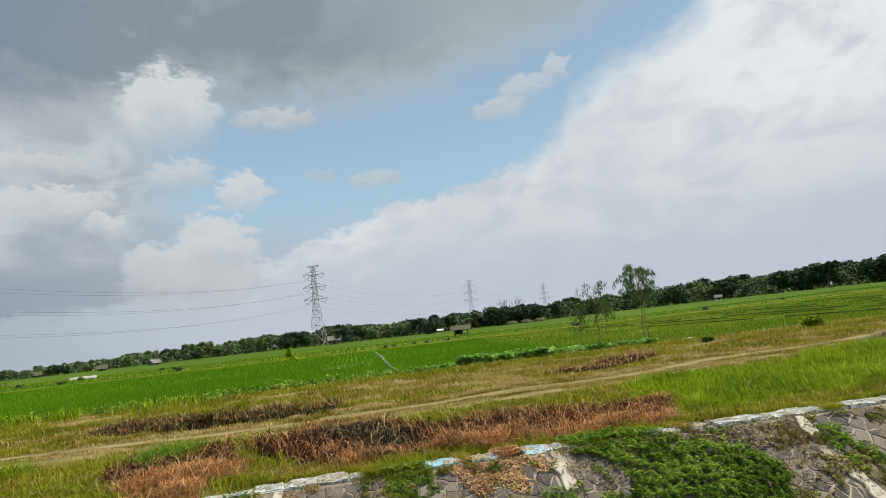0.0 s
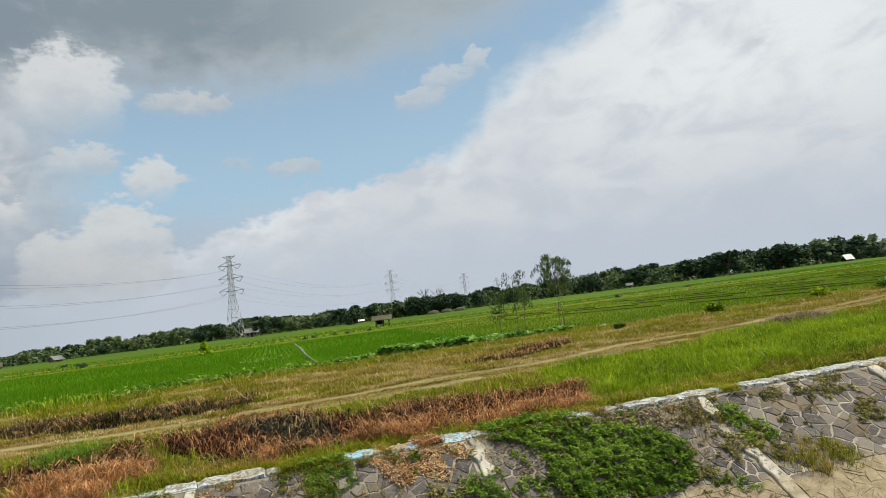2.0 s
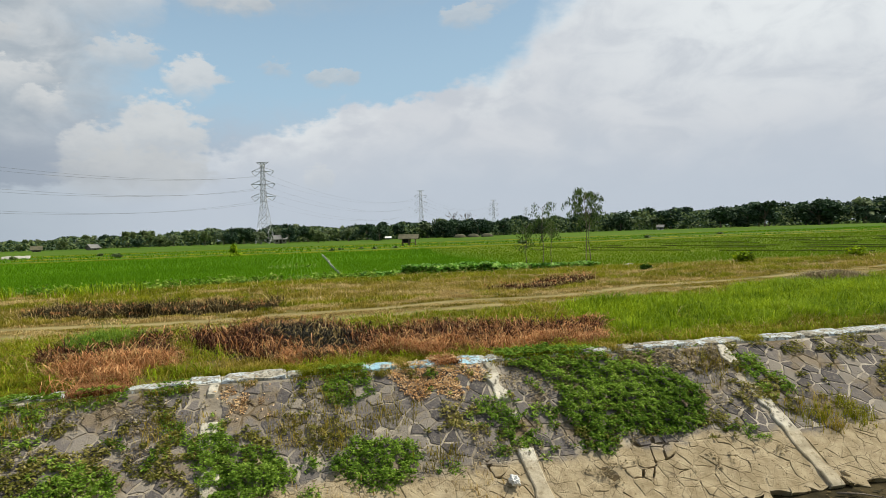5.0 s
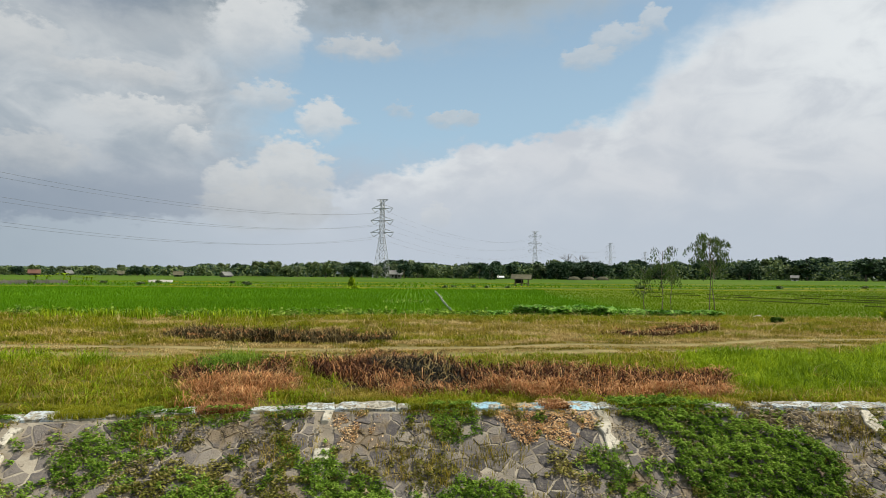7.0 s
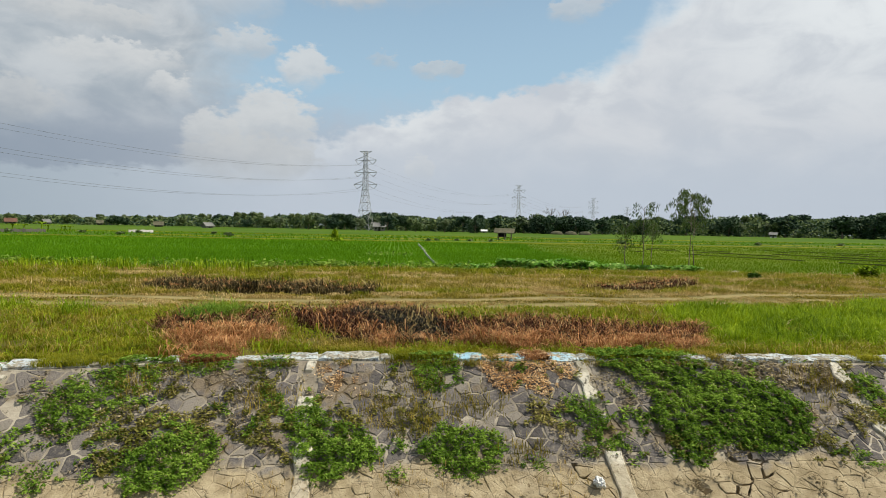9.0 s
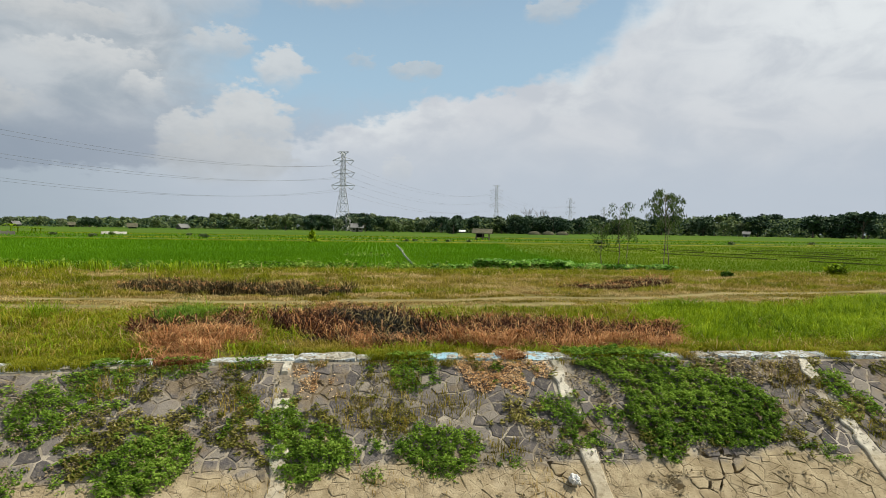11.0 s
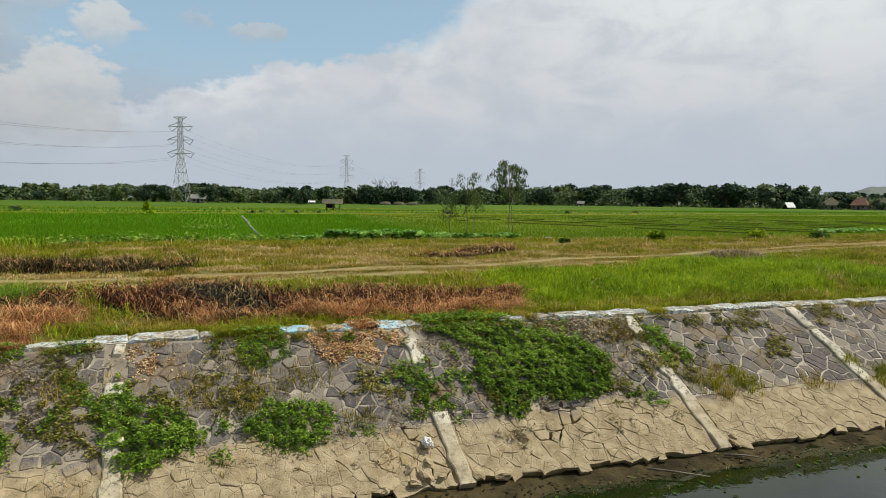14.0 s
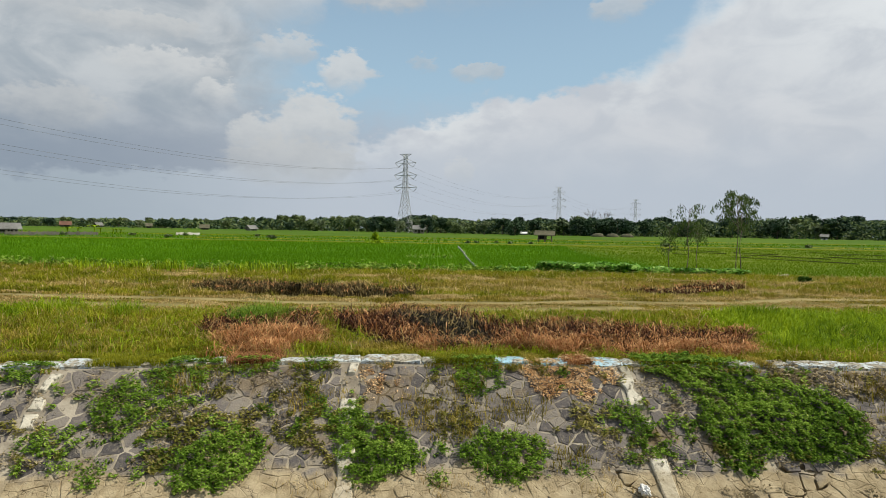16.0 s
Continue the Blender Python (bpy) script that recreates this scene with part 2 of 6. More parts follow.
M_WIRE = plain("wire", (0.10, 0.10, 0.11), (0.16, 0.16, 0.17), 0.2, 5.0, 0.6)
M_TILE = plain("roof tiles", (0.11, 0.055, 0.038), (0.20, 0.10, 0.07), 0.3, 3.0)
M_TIN = plain("old tin", (0.12, 0.12, 0.115), (0.24, 0.24, 0.23), 0.5, 5.0, 0.5)
M_THATCH = plain("thatch", (0.07, 0.07, 0.045), (0.15, 0.14, 0.09), 1.0, 12.0, 0.95)
M_WALL = plain("plaster", (0.12, 0.11, 0.095), (0.24, 0.22, 0.19), 0.5, 6.0)
M_WHITE = plain("white cloth", (0.74, 0.74, 0.72), (0.86, 0.86, 0.85), 2.0, 20.0)
M_SHEET = plain("faded sheet", (0.34, 0.33, 0.29), (0.50, 0.48, 0.43), 1.0, 12.0)
# Near-black paint gives doors, windows and far walls their shade.
M_DARK = plain("shaded openings and walls", (0.02, 0.02, 0.02), (0.04, 0.035, 0.03), 1.0, 8.0)
# Blue-grey instead of leaf green: the horizon haze is painted into this colour.
M_HILL = plain("wooded hill", (0.10, 0.13, 0.12), (0.14, 0.17, 0.15), 0.02, 0.15)


def ground_material():
    n = surface("ground", 0.95, 0.1)
    s = n.add("ShaderNodeSeparateXYZ")
    n.put(s.inputs[0], n.pos)
    x, y = s.outputs[0], s.outputs[1]
    w = n.m("MULTIPLY", n.m("SUBTRACT", n.noise(n.pos, 0.35, 4.0), 0.5), 3.0)
    y2 = n.m("ADD", y, w)
    # Soil colour is darkened to deepen the shade between the grass blades.
    soil = n.mix(n.step(n.noise(n.pos, 1.5, 5.0), 0.35, 0.65), (0.07, 0.065, 0.010), (0.15, 0.125, 0.032))
    soil = n.mix(n.m("MULTIPLY", n.noise(n.pos, 30.0, 3.0), 0.5), soil, (0.20, 0.165, 0.06))
    # two pale ruts of the farm track, which bends away
    bend = n.m("MULTIPLY", n.m("MAXIMUM", n.m("SUBTRACT", x, 2.0), 0.0), 0.26)
    ruts = None
    for at, wide in ((14.5, 0.4), (15.8, 0.45)):
        r = n.step(n.m("ABSOLUTE", n.m("SUBTRACT", n.m("ADD", n.m("SUBTRACT", y, bend), n.m("MULTIPLY", w, 0.22)), at)), wide, wide * 0.3)
        ruts = r if ruts is None else n.m("MAXIMUM", ruts, r)
    ruts = n.m("MULTIPLY", ruts, n.step(n.noise(n.pos, 0.7, 4.0), 0.25, 0.6))
    soil = n.mix(n.m("MULTIPLY", ruts, 0.7), soil, (0.38, 0.31, 0.15))
    # ash and charred soil where the grass was burnt
    ex = n.m("DIVIDE", n.m("SUBTRACT", x, 1.4), 3.3)
    ey = n.m("DIVIDE", n.m("SUBTRACT", y, 11.2), 1.5)
    ring = n.m("ADD", n.m("ADD", n.m("POWER", n.m("ABSOLUTE", ex), 3.0), n.m("MULTIPLY", ey, ey)), n.m("MULTIPLY", n.m("SUBTRACT", n.noise(n.pos, 1.3, 4.0), 0.5), 1.6))
    soil = n.mix(n.step(ring, 1.1, 0.7), soil, n.mix(n.noise(n.pos, 8.0, 4.0), (0.008, 0.006, 0.005), (0.035, 0.018, 0.011)))
    # flooded and planted fields
    paddy = n.mix(n.step(n.noise(n.pos, 0.06, 4.0), 0.35, 0.65), (0.075, 0.175, 0.005), (0.105, 0.22, 0.008))
    olive = n.mix(n.step(n.noise(n.pos, 0.05, 4.0), 0.35, 0.65), (0.105, 0.155, 0.008), (0.15, 0.19, 0.015))
    far = n.mix(n.step(n.noise(n.pos, 0.015, 3.0), 0.4, 0.6), (0.060, 0.125, 0.006), (0.085, 0.150, 0.010))
    side = n.m("SUBTRACT", x, n.m("ADD", n.m("MULTIPLY", n.m("SUBTRACT", y, 30.0), 0.05), 13.0))
    field = n.mix(n.step(side, -1.5, 3.0), paddy, olive)
    field = n.mix(n.step(y, 85.0, 105.0), field, far)
    col = n.mix(n.step(y2, 28.5, 29.6), soil, field)
    n.put(n.bsdf.inputs["Base Color"], col)
    bump(n, n.noise(n.pos, 12.0, 5.0), 0.4, 0.03)
    return n.mat


M_GROUND = ground_material()


def mud_material():
    n = surface("mud", 0.9, 0.12)
    f = n.step(n.noise(n.pos, 2.5, 6.0), 0.35, 0.65)
    n.put(n.bsdf.inputs["Base Color"], n.mix(f, (0.024, 0.020, 0.009), (0.070, 0.055, 0.026)))
    bump(n, n.noise(n.pos, 14.0, 6.0), 0.7, 0.04)
    return n.mat


M_MUD = mud_material()


def silt(n, col, amount=1.0):
    """Pale dried silt on the foot of the lining, up to an uneven tide line."""
    s = n.add("ShaderNodeSeparateXYZ")
    n.put(s.inputs[0], n.pos)
    z = n.m("ADD", s.outputs[2], n.m("MULTIPLY", n.m("SUBTRACT", n.noise(n.pos, 1.1, 5.0), 0.5), 0.5))
    z = n.m("ADD", z, n.m("MULTIPLY", n.m("SUBTRACT", n.noise(n.pos, 9.0, 3.0), 0.5), 0.2))
    tan = n.mix(n.step(n.noise(n.pos, 6.0, 4.0), 0.3, 0.7), (0.29, 0.23, 0.135), (0.46, 0.38, 0.245))
    tan = n.mix(n.step(n.noise(n.pos, 19.0, 4.0), 0.60, 0.74), tan, (0.17, 0.125, 0.065))
    for scale, width in ((3.4, 0.022), (11.0, 0.040)):
        v = n.add("ShaderNodeTexVoronoi", feature="DISTANCE_TO_EDGE")
        n.put(v.inputs["Vector"], n.pos)
        v.inputs["Scale"].default_value = scale
        line = n.m("MULTIPLY", n.step(v.outputs["Distance"], width, width * 0.3), n.step(n.noise(n.pos, scale * 0.5, 4.0), 0.52, 0.64))
        tan = n.mix(n.m("MULTIPLY", line, 0.85), tan, (0.10, 0.075, 0.045))
    return n.mix(n.m("MULTIPLY", n.step(z, -0.84, -0.99), amount), col, tan)


def stone_material():
    n = surface("lining stone", 0.9, 0.2)
    info = n.add("ShaderNodeObjectInfo").outputs["Random"]
    isl = n.add("ShaderNodeNewGeometry").outputs["Random Per Island"]
    f = n.m("FRACT", n.m("ADD", info, isl))
    col = n.ramp(f, ((0.0, (0.078, 0.072, 0.072)), (0.4, (0.135, 0.122, 0.118)), (0.8, (0.195, 0.175, 0.158)), (1.0, (0.28, 0.25, 0.205))))
    g = n.noise(n.pos, 22.0, 5.0)
    col = n.mix(n.m("MULTIPLY", n.step(g, 0.47, 0.72), 0.7), col, (0.25, 0.22, 0.175))
    dirt = n.step(n.noise(n.pos, 1.6, 6.0), 0.54, 0.64)
    col = n.mix(n.m("MULTIPLY", dirt, 0.55), col, n.mix(g, (0.15, 0.105, 0.055), (0.34, 0.265, 0.16)))
    n.put(n.bsdf.inputs["Base Color"], silt(n, col, 0.95))
    cr = n.add("ShaderNodeTexVoronoi", feature="DISTANCE_TO_EDGE")
    n.put(cr.inputs["Vector"], n.pos)
    cr.inputs["Scale"].default_value = 7.0
    some = n.m("MULTIPLY", n.step(n.noise(n.pos, 4.0, 3.0), 0.45, 0.6), n.step(cr.outputs["Distance"], 0.05, 0.0))
    bump(n, n.m("ADD", n.noise(n.pos, 45.0, 4.0), n.m("SUBTRACT", n.noise(n.pos, 9.0, 4.0), n.m("MULTIPLY", some, 0.5))), 0.8, 0.014)
    return n.mat


def mortar_material():
    n = surface("mortar", 0.95, 0.15)
    col = n.mix(n.step(n.noise(n.pos, 3.2, 5.0), 0.35, 0.65), (0.23, 0.20, 0.155), (0.42, 0.375, 0.30))
    s = n.add("ShaderNodeSeparateXYZ")
    n.put(s.inputs[0], n.pos)
    # Mortar turns paler in the bays further along x.
    pale_mortar = n.mix(n.step(n.noise(n.pos, 3.2, 5.0), 0.35, 0.65), (0.30, 0.265, 0.21), (0.52, 0.47, 0.39))
    col = n.mix(n.step(n.m("ADD", s.outputs[0], n.m("MULTIPLY", n.noise(n.pos, 0.8, 3.0), 3.0)), 5.5, 8.5), col, pale_mortar)
    col = n.mix(n.step(n.noise(n.pos, 1.6, 6.0), 0.52, 0.64), col, (0.15, 0.115, 0.07))
    col = n.mix(n.step(n.noise(n.pos, 13.0, 4.0), 0.58, 0.70), col, (0.10, 0.08, 0.05))
    n.put(n.bsdf.inputs["Base Color"], silt(n, col, 0.8))
    bump(n, n.noise(n.pos, 40.0, 5.0), 0.7, 0.012)
    return n.mat


def concrete_material(name, paint=None):
    n = surface(name, 0.85, 0.2)
    col = n.mix(n.step(n.noise(n.pos, 3.0, 5.0), 0.35, 0.65), (0.40, 0.37, 0.29), (0.64, 0.60, 0.50))
    col = n.mix(n.step(n.noise(n.pos, 17.0, 5.0), 0.52, 0.66), col, (0.19, 0.175, 0.14))
    if paint:
        s = n.add("ShaderNodeSeparateXYZ")
        n.put(s.inputs[0], n.pos)
        drift = n.m("ADD", s.outputs[0], n.m("MULTIPLY", n.m("SUBTRACT", n.noise(n.pos, 2.5, 4.0), 0.5), 1.6))
        bluish = n.m("MULTIPLY", n.step(drift, 0.3, 0.9), n.step(drift, 3.0, 1.9))
        c = n.mix(n.m("ADD", n.m("MULTIPLY", bluish, 0.85), 0.12), (0.55, 0.58, 0.58), (0.33, 0.57, 0.70))
        worn = n.m("ADD", n.noise(n.pos, 6.0, 6.0, 0.65), n.m("MULTIPLY", n.m("SUBTRACT", n.noise(n.pos, 1.3, 3.0), 0.5), 0.35))
        col = n.mix(n.step(worn, 0.48, 0.55), n.mix(0.4, col, (0.20, 0.18, 0.13)), c)
        col = n.mix(n.step(n.noise(n.pos, 26.0, 5.0), 0.50, 0.62), col, (0.15, 0.14, 0.11))
    else:
        col = silt(n, col, 0.6)
    n.put(n.bsdf.inputs["Base Color"], col)
    bump(n, n.noise(n.pos, 30.0, 5.0), 0.6, 0.02)
    return n.mat


def water_material():
    n = surface("canal water", 0.02, 0.5)
    n.bsdf.inputs["IOR"].default_value = 1.333
    s = n.add("ShaderNodeSeparateXYZ")
    n.put(s.inputs[0], n.pos)
    # The bank's dark green reflection along the far edge is painted into the colour.
    y = n.m("ADD", s.outputs[1], n.m("MULTIPLY", n.m("SUBTRACT", n.noise(n.pos, 0.9, 4.0), 0.5), 0.6))
    y = n.m("ADD", y, n.m("MULTIPLY", n.m("SUBTRACT", n.noise(n.pos, 7.0, 3.0), 0.5), 0.5))
    bank_mirror = n.step(y, 5.45, 5.65)
    n.put(n.bsdf.inputs["Base Color"], n.mix(bank_mirror, (0.014, 0.020, 0.016), (0.010, 0.017, 0.004)))
    bump(n, n.m("ADD", n.noise(n.pos, 6.0, 3.0), n.m("MULTIPLY", n.noise(n.pos, 1.2, 3.0), 2.0)), 0.05, 0.03)
    return n.mat


M_STONE, M_MORTAR = stone_material(), mortar_material()
M_CONC, M_PAINT, M_WATER = concrete_material("weathered concrete"), concrete_material("painted concrete", True), water_material()

# ---- helpers of this scene ----
rng = np.random.default_rng(7)


def inside(x, y, poly):
    """Which places lie in the polygon."""
    ok = np.zeros(np.shape(x), bool)
    for (x1, y1), (x2, y2) in zip(poly, poly[1:] + poly[:1]):
        if y1 != y2:
            ok ^= ((y1 > y) != (y2 > y)) & (x < (x2 - x1) * (y - y1) / (y2 - y1) + x1)
    return ok


def link_mesh(name, verts, faces, mat, parent=None, label="", smooth=False):
    me = bpy.data.meshes.new(name)
    me.from_pydata(verts, [], faces)
    me.materials.append(mat)
    if smooth:
        me.polygons.foreach_set("use_smooth", [True] * len(me.polygons))
    ob = new(name, me)
    if parent is not None:
        ob.parent = parent
    return tagged(ob, label)


def part(name, bm, mat, parent=None, label="", smooth=False):
    me = bpy.data.meshes.new(name)
    bm.to_mesh(me)
    bm.free()
    me.materials.append(mat)
    if smooth:
        me.polygons.foreach_set("use_smooth", [True] * len(me.polygons))
    ob = new(name, me)
    if parent is not None:
        ob.parent = parent
    return tagged(ob, label)


def fast_mesh(name, co, size, mat):
    """A mesh of loose polygons with `size` corners each; co has shape (n, size, 3)."""
    n = len(co)
    me = bpy.data.meshes.new(name)
    me.vertices.add(n * size)
    me.vertices.foreach_set("co", np.ascontiguousarray(co, dtype=np.float32).ravel())
    me.loops.add(n * size)
    me.loops.foreach_set("vertex_index", np.arange(n * size, dtype=np.int32))
    me.polygons.add(n)
    me.polygons.foreach_set("loop_start", np.arange(0, n * size, size, dtype=np.int32))
    me.update(calc_edges=True)
    me.materials.append(mat)
    return new(name, me)


def field_noise(x, y, scale, seed=0):
    """Smooth value noise in 0..1 over the plan."""
    x, y = np.asarray(x, float) * scale + seed * 17.3, np.asarray(y, float) * scale + seed * 5.1
    xi, yi = np.floor(x).astype(np.int64), np.floor(y).astype(np.int64)
    fx, fy = x - xi, y - yi
    fx, fy = fx * fx * (3 - 2 * fx), fy * fy * (3 - 2 * fy)

    def h(i, j):
        v = np.sin(i * 127.1 + j * 311.7 + seed * 74.7) * 43758.5453
        return v - np.floor(v)
    return (h(xi, yi) * (1 - fx) + h(xi + 1, yi) * fx) * (1 - fy) + (h(xi, yi + 1) * (1 - fx) + h(xi + 1, yi + 1) * fx) * fy


def fbm(x, y, scale, seed=0):
    return (field_noise(x, y, scale, seed) + 0.5 * field_noise(x, y, scale * 2.1, seed + 1) + 0.25 * field_noise(x, y, scale * 4.3, seed + 2)) / 1.75


def blades(name, x, y, z, tall, wide, lean, mat, spread=0.04, per=3, coarse=False):
    """Tufts of bent blades, `per` at each place, narrow and pointed."""
    x, y, z, tall = (np.repeat(np.broadcast_to(v, np.shape(x)), per) for v in (x, y, z, tall))
    n = len(x)
    x, y = x + rng.normal(0, spread, n), y + rng.normal(0, spread, n)
    a = rng.uniform(0, 2 * np.pi, n)
    h = tall * rng.uniform(0.55, 1.15, n)
    l = h * lean * rng.uniform(0.2, 1.3, n)
    dx, dy = np.cos(a), np.sin(a)
    w = wide * rng.uniform(0.6, 1.3, n)
    px, py = -dy * w, dx * w
    b1 = np.stack([x - px, y - py, z - 0.02], 1)
    b2 = np.stack([x + px, y + py, z - 0.02], 1)
    tip = np.stack([x + dx * l, y + dy * l, z + h * (1 - 0.25 * np.minimum(1, l / np.maximum(h, 1e-3)))], 1)
    if lean < 0.6 or coarse:
        return fast_mesh(name, np.stack([b1, b2, tip], 1), 3, mat)
    m1 = np.stack([x - px * 0.75 + dx * l * 0.35, y - py * 0.75 + dy * l * 0.35, z + h * 0.62], 1)
    m2 = np.stack([x + px * 0.75 + dx * l * 0.35, y + py * 0.75 + dy * l * 0.35, z + h * 0.62], 1)
    me = bpy.data.meshes.new(name)
    me.vertices.add(n * 5)
    me.vertices.foreach_set("co", np.ascontiguousarray(np.stack([b1, b2, m2, m1, tip], 1), dtype=np.float32).ravel())
    me.loops.add(n * 7)
    me.loops.foreach_set("vertex_index", (np.arange(n)[:, None] * 5 + np.array([0, 1, 2, 3, 3, 2, 4])[None]).astype(np.int32).ravel())
    me.polygons.add(n * 2)
    me.polygons.foreach_set("loop_start", (np.arange(n)[:, None] * 7 + np.array([0, 4])[None]).astype(np.int32).ravel())
    me.update(calc_edges=True)
    me.materials.append(mat)
    return new(name, me)


def leaves(name, centre, size, mat, up=0.6, stretch=1.6):
    """Loose leaf quads at the given places; up: how far they face the sky."""
    n = len(centre)
    nrm = rng.normal(0, 1, (n, 3))
    nrm[:, 2] = np.abs(nrm[:, 2]) + up * 2.5
    nrm /= np.linalg.norm(nrm, axis=1)[:, None]
    r = rng.normal(0, 1, (n, 3))
    u = np.cross(nrm, r)
    u /= np.linalg.norm(u, axis=1)[:, None]
    v = np.cross(nrm, u)
    s = (size * rng.uniform(0.6, 1.3, n))[:, None]
    u, v = u * s * stretch * 0.5, v * s * 0.5
    return fast_mesh(name, np.stack([centre - u, centre - v * 0.9 + u * 0.1, centre + u, centre + v * 0.9 + u * 0.1], 1), 4, mat)


def tube(bm, points, radii, sides=6):
    """A tapered limb through the points."""
    rings = []
    for i, (p, r) in enumerate(zip(points, radii)):
        p = Vector(p)
        d = (Vector(points[min(i + 1, len(points) - 1)]) - Vector(points[max(i - 1, 0)])).normalized()
        q = d.to_track_quat("Z", "Y")
        rings.append([bm.verts.new(p + q @ Vector((r * math.cos(k * 2 * math.pi / sides), r * math.sin(k * 2 * math.pi / sides), 0))) for k in range(sides)])
    for r1, r2 in zip(rings, rings[1:]):
        for k in range(sides):
            bm.faces.new((r1[k], r1[(k + 1) % sides], r2[(k + 1) % sides], r2[k]))
    bm.faces.new(rings[-1])
    bm.faces.new(rings[0][::-1])


def box(bm, lo, hi, m=None):
    c = [(x, y, z) for z in (lo[2], hi[2]) for x, y in ((lo[0], lo[1]), (hi[0], lo[1]), (hi[0], hi[1]), (lo[0], hi[1]))]
    v = [bm.verts.new(m @ Vector(p) if m else p) for p in c]
    for f in ((3, 2, 1, 0), (4, 5, 6, 7), (0, 1, 5, 4), (1, 2, 6, 5), (2, 3, 7, 6), (3, 0, 4, 7)):
        bm.faces.new([v[i] for i in f])
    return v


def empty(name, m=None):
    ob = new(name)
    ob.empty_display_size = 0.1
    if m is not None:
        ob.matrix_world = m
    return ob


# ---- the large structure ----
CREST_Y, FOOT_Y, FOOT_Z = 8.68, 6.66, -1.42  # lining: top edge at z 0, foot
GRADE = -FOOT_Z / (CREST_Y - FOOT_Y)
SLOPE_LEN = math.hypot(CREST_Y - FOOT_Y, FOOT_Z)
SL = Vector((0, FOOT_Y - CREST_Y, FOOT_Z)).normalized()  # down the slope
SN = Vector((0, SL.z, -SL.y))  # out of the slope
WATER_Z = -1.50


def bend(x):
    """How far the canal swings towards the near side beyond its kink."""
    return 0.18 * np.clip(-1.2 - np.asarray(x, float), 0.0, 11.0)


def near_canal(y):
    """How strongly a place across the plan follows the canal's kink."""
    return np.clip((13.0 - y) / 3.4, 0, 1) * np.clip((y - 1.0) / 3.0, 0, 1)


def true_y(x, y):
    """Where a distance across the straight canal lies once the kink is followed."""
    y, t = np.asarray(y, float), np.asarray(y, float)
    for _ in range(6):
        t = y - bend(x) * near_canal(t)
    return t


def on_slope(x, u, h=0.0):
    """A point of the lining: x along the canal, u metres down from the crest, h above it."""
    return Vector((x, CREST_Y - float(bend(x)), 0)) + SL * u + SN * h


def slope_points(x, u, h):
    """Many points over the lining at once; above the crest they lie on the coping."""
    p = np.outer(np.maximum(u, 0), SL) + np.outer(h, SN)
    p[:, 0] += x
    p[:, 1] += CREST_Y - bend(x)
    top = np.asarray(u) < 0
    p[top] = np.stack([x[top], CREST_Y - bend(x[top]) - u[top], 0.04 + h[top]], 1)
    return p


def ground_z(x, y):
    """Height of the earth across the plan."""
    x, y = np.asarray(x, float), np.asarray(y, float)
    prof_y = [-80, 0.6, 1.5, 3.9, 4.6, 5.9, 6.22, 6.45, 6.75, 8.9, 9.2, 12.0, 14.8, 17.5, 27.5, 29.5, 33.0, 5000]
    prof_z = [0.15, 0.15, 0.10, -1.50, -1.9, -1.72, -1.53, -1.47, -1.46, -0.10, 0.0, 0.0, 0.03, 0.03, 0.0, -0.12, -0.15, -0.15]
    y = y + bend(x) * near_canal(y)
    z = np.interp(y, prof_y, prof_z)
    rough = np.clip((y - 9.4) / 1.0, 0, 1) * np.clip((34 - y) / 6.0, 0, 1)
    z = z + rough * (field_noise(x, y, 0.3, 3) - 0.5) * 0.12
    near = np.clip((y - 1.5) / 0.8, 0, 1) * np.clip((3.9 - y) / 0.8, 0, 1)
    shelf = np.clip((y - 5.8) / 0.3, 0, 1) * np.clip((6.9 - y) / 0.2, 0, 1)
    return z + near * (fbm(x, y, 0.9, 8) - 0.5) * 0.2 + shelf * ((fbm(x, y, 1.4, 9) - 0.5) * 0.09 + (field_noise(x, y, 5.0, 10) - 0.5) * 0.04)


def build_ground():
    xs = np.concatenate([[-3200, -1500, -700, -350, -180, -100, -60], np.arange(-40, -12, 1.0), np.arange(-12, 30, 0.4), np.arange(30, 72, 1.0), [80, 110, 180, 350, 700, 1500, 3200]])
    ys = np.concatenate([[-80, -30, -10, -3, 0.6, 1.2, 1.5, 2.0, 2.6, 3.2, 3.9, 4.6, 5.4], np.arange(5.8, 6.8, 0.12), [6.9, 8.9, 9.2], np.arange(9.5, 30, 0.4), np.arange(30, 40, 2.0), [45, 60, 80, 110, 160, 240, 400, 800, 1600, 3200]])
    gx, gy = np.meshgrid(xs, ys)
    gy = true_y(gx, gy)
    gz = ground_z(gx, gy) - 0.02 * ((gy > 9.4) & (gy < 40))
    w = len(xs)
    verts = np.stack([gx.ravel(), gy.ravel(), gz.ravel()], 1).tolist()
    faces = [(j * w + i, j * w + i + 1, (j + 1) * w + i + 1, (j + 1) * w + i) for j in range(len(ys) - 1) for i in range(w - 1)]
    ob = link_mesh("ground", verts, faces, M_GROUND, smooth=True)
    ob.data.materials.append(M_MUD)
    idx = [1 if 3.0 < ys[j] < 8.8 else 0 for j in range(len(ys) - 1) for i in range(w - 1)]
    ob.data.polygons.foreach_set("material_index", idx)
    tagged(ob, "level earth with a farm track and planted rice fields", "ground", kind="structure")


build_ground()

X0, X1 = -13.0, 34.0
water = link_mesh("water", [(-200, 3.4, WATER_Z), (300, 3.4, WATER_Z), (300, 6.62, WATER_Z), (-200, 6.62, WATER_Z)], [(0, 1, 2, 3)], M_WATER)
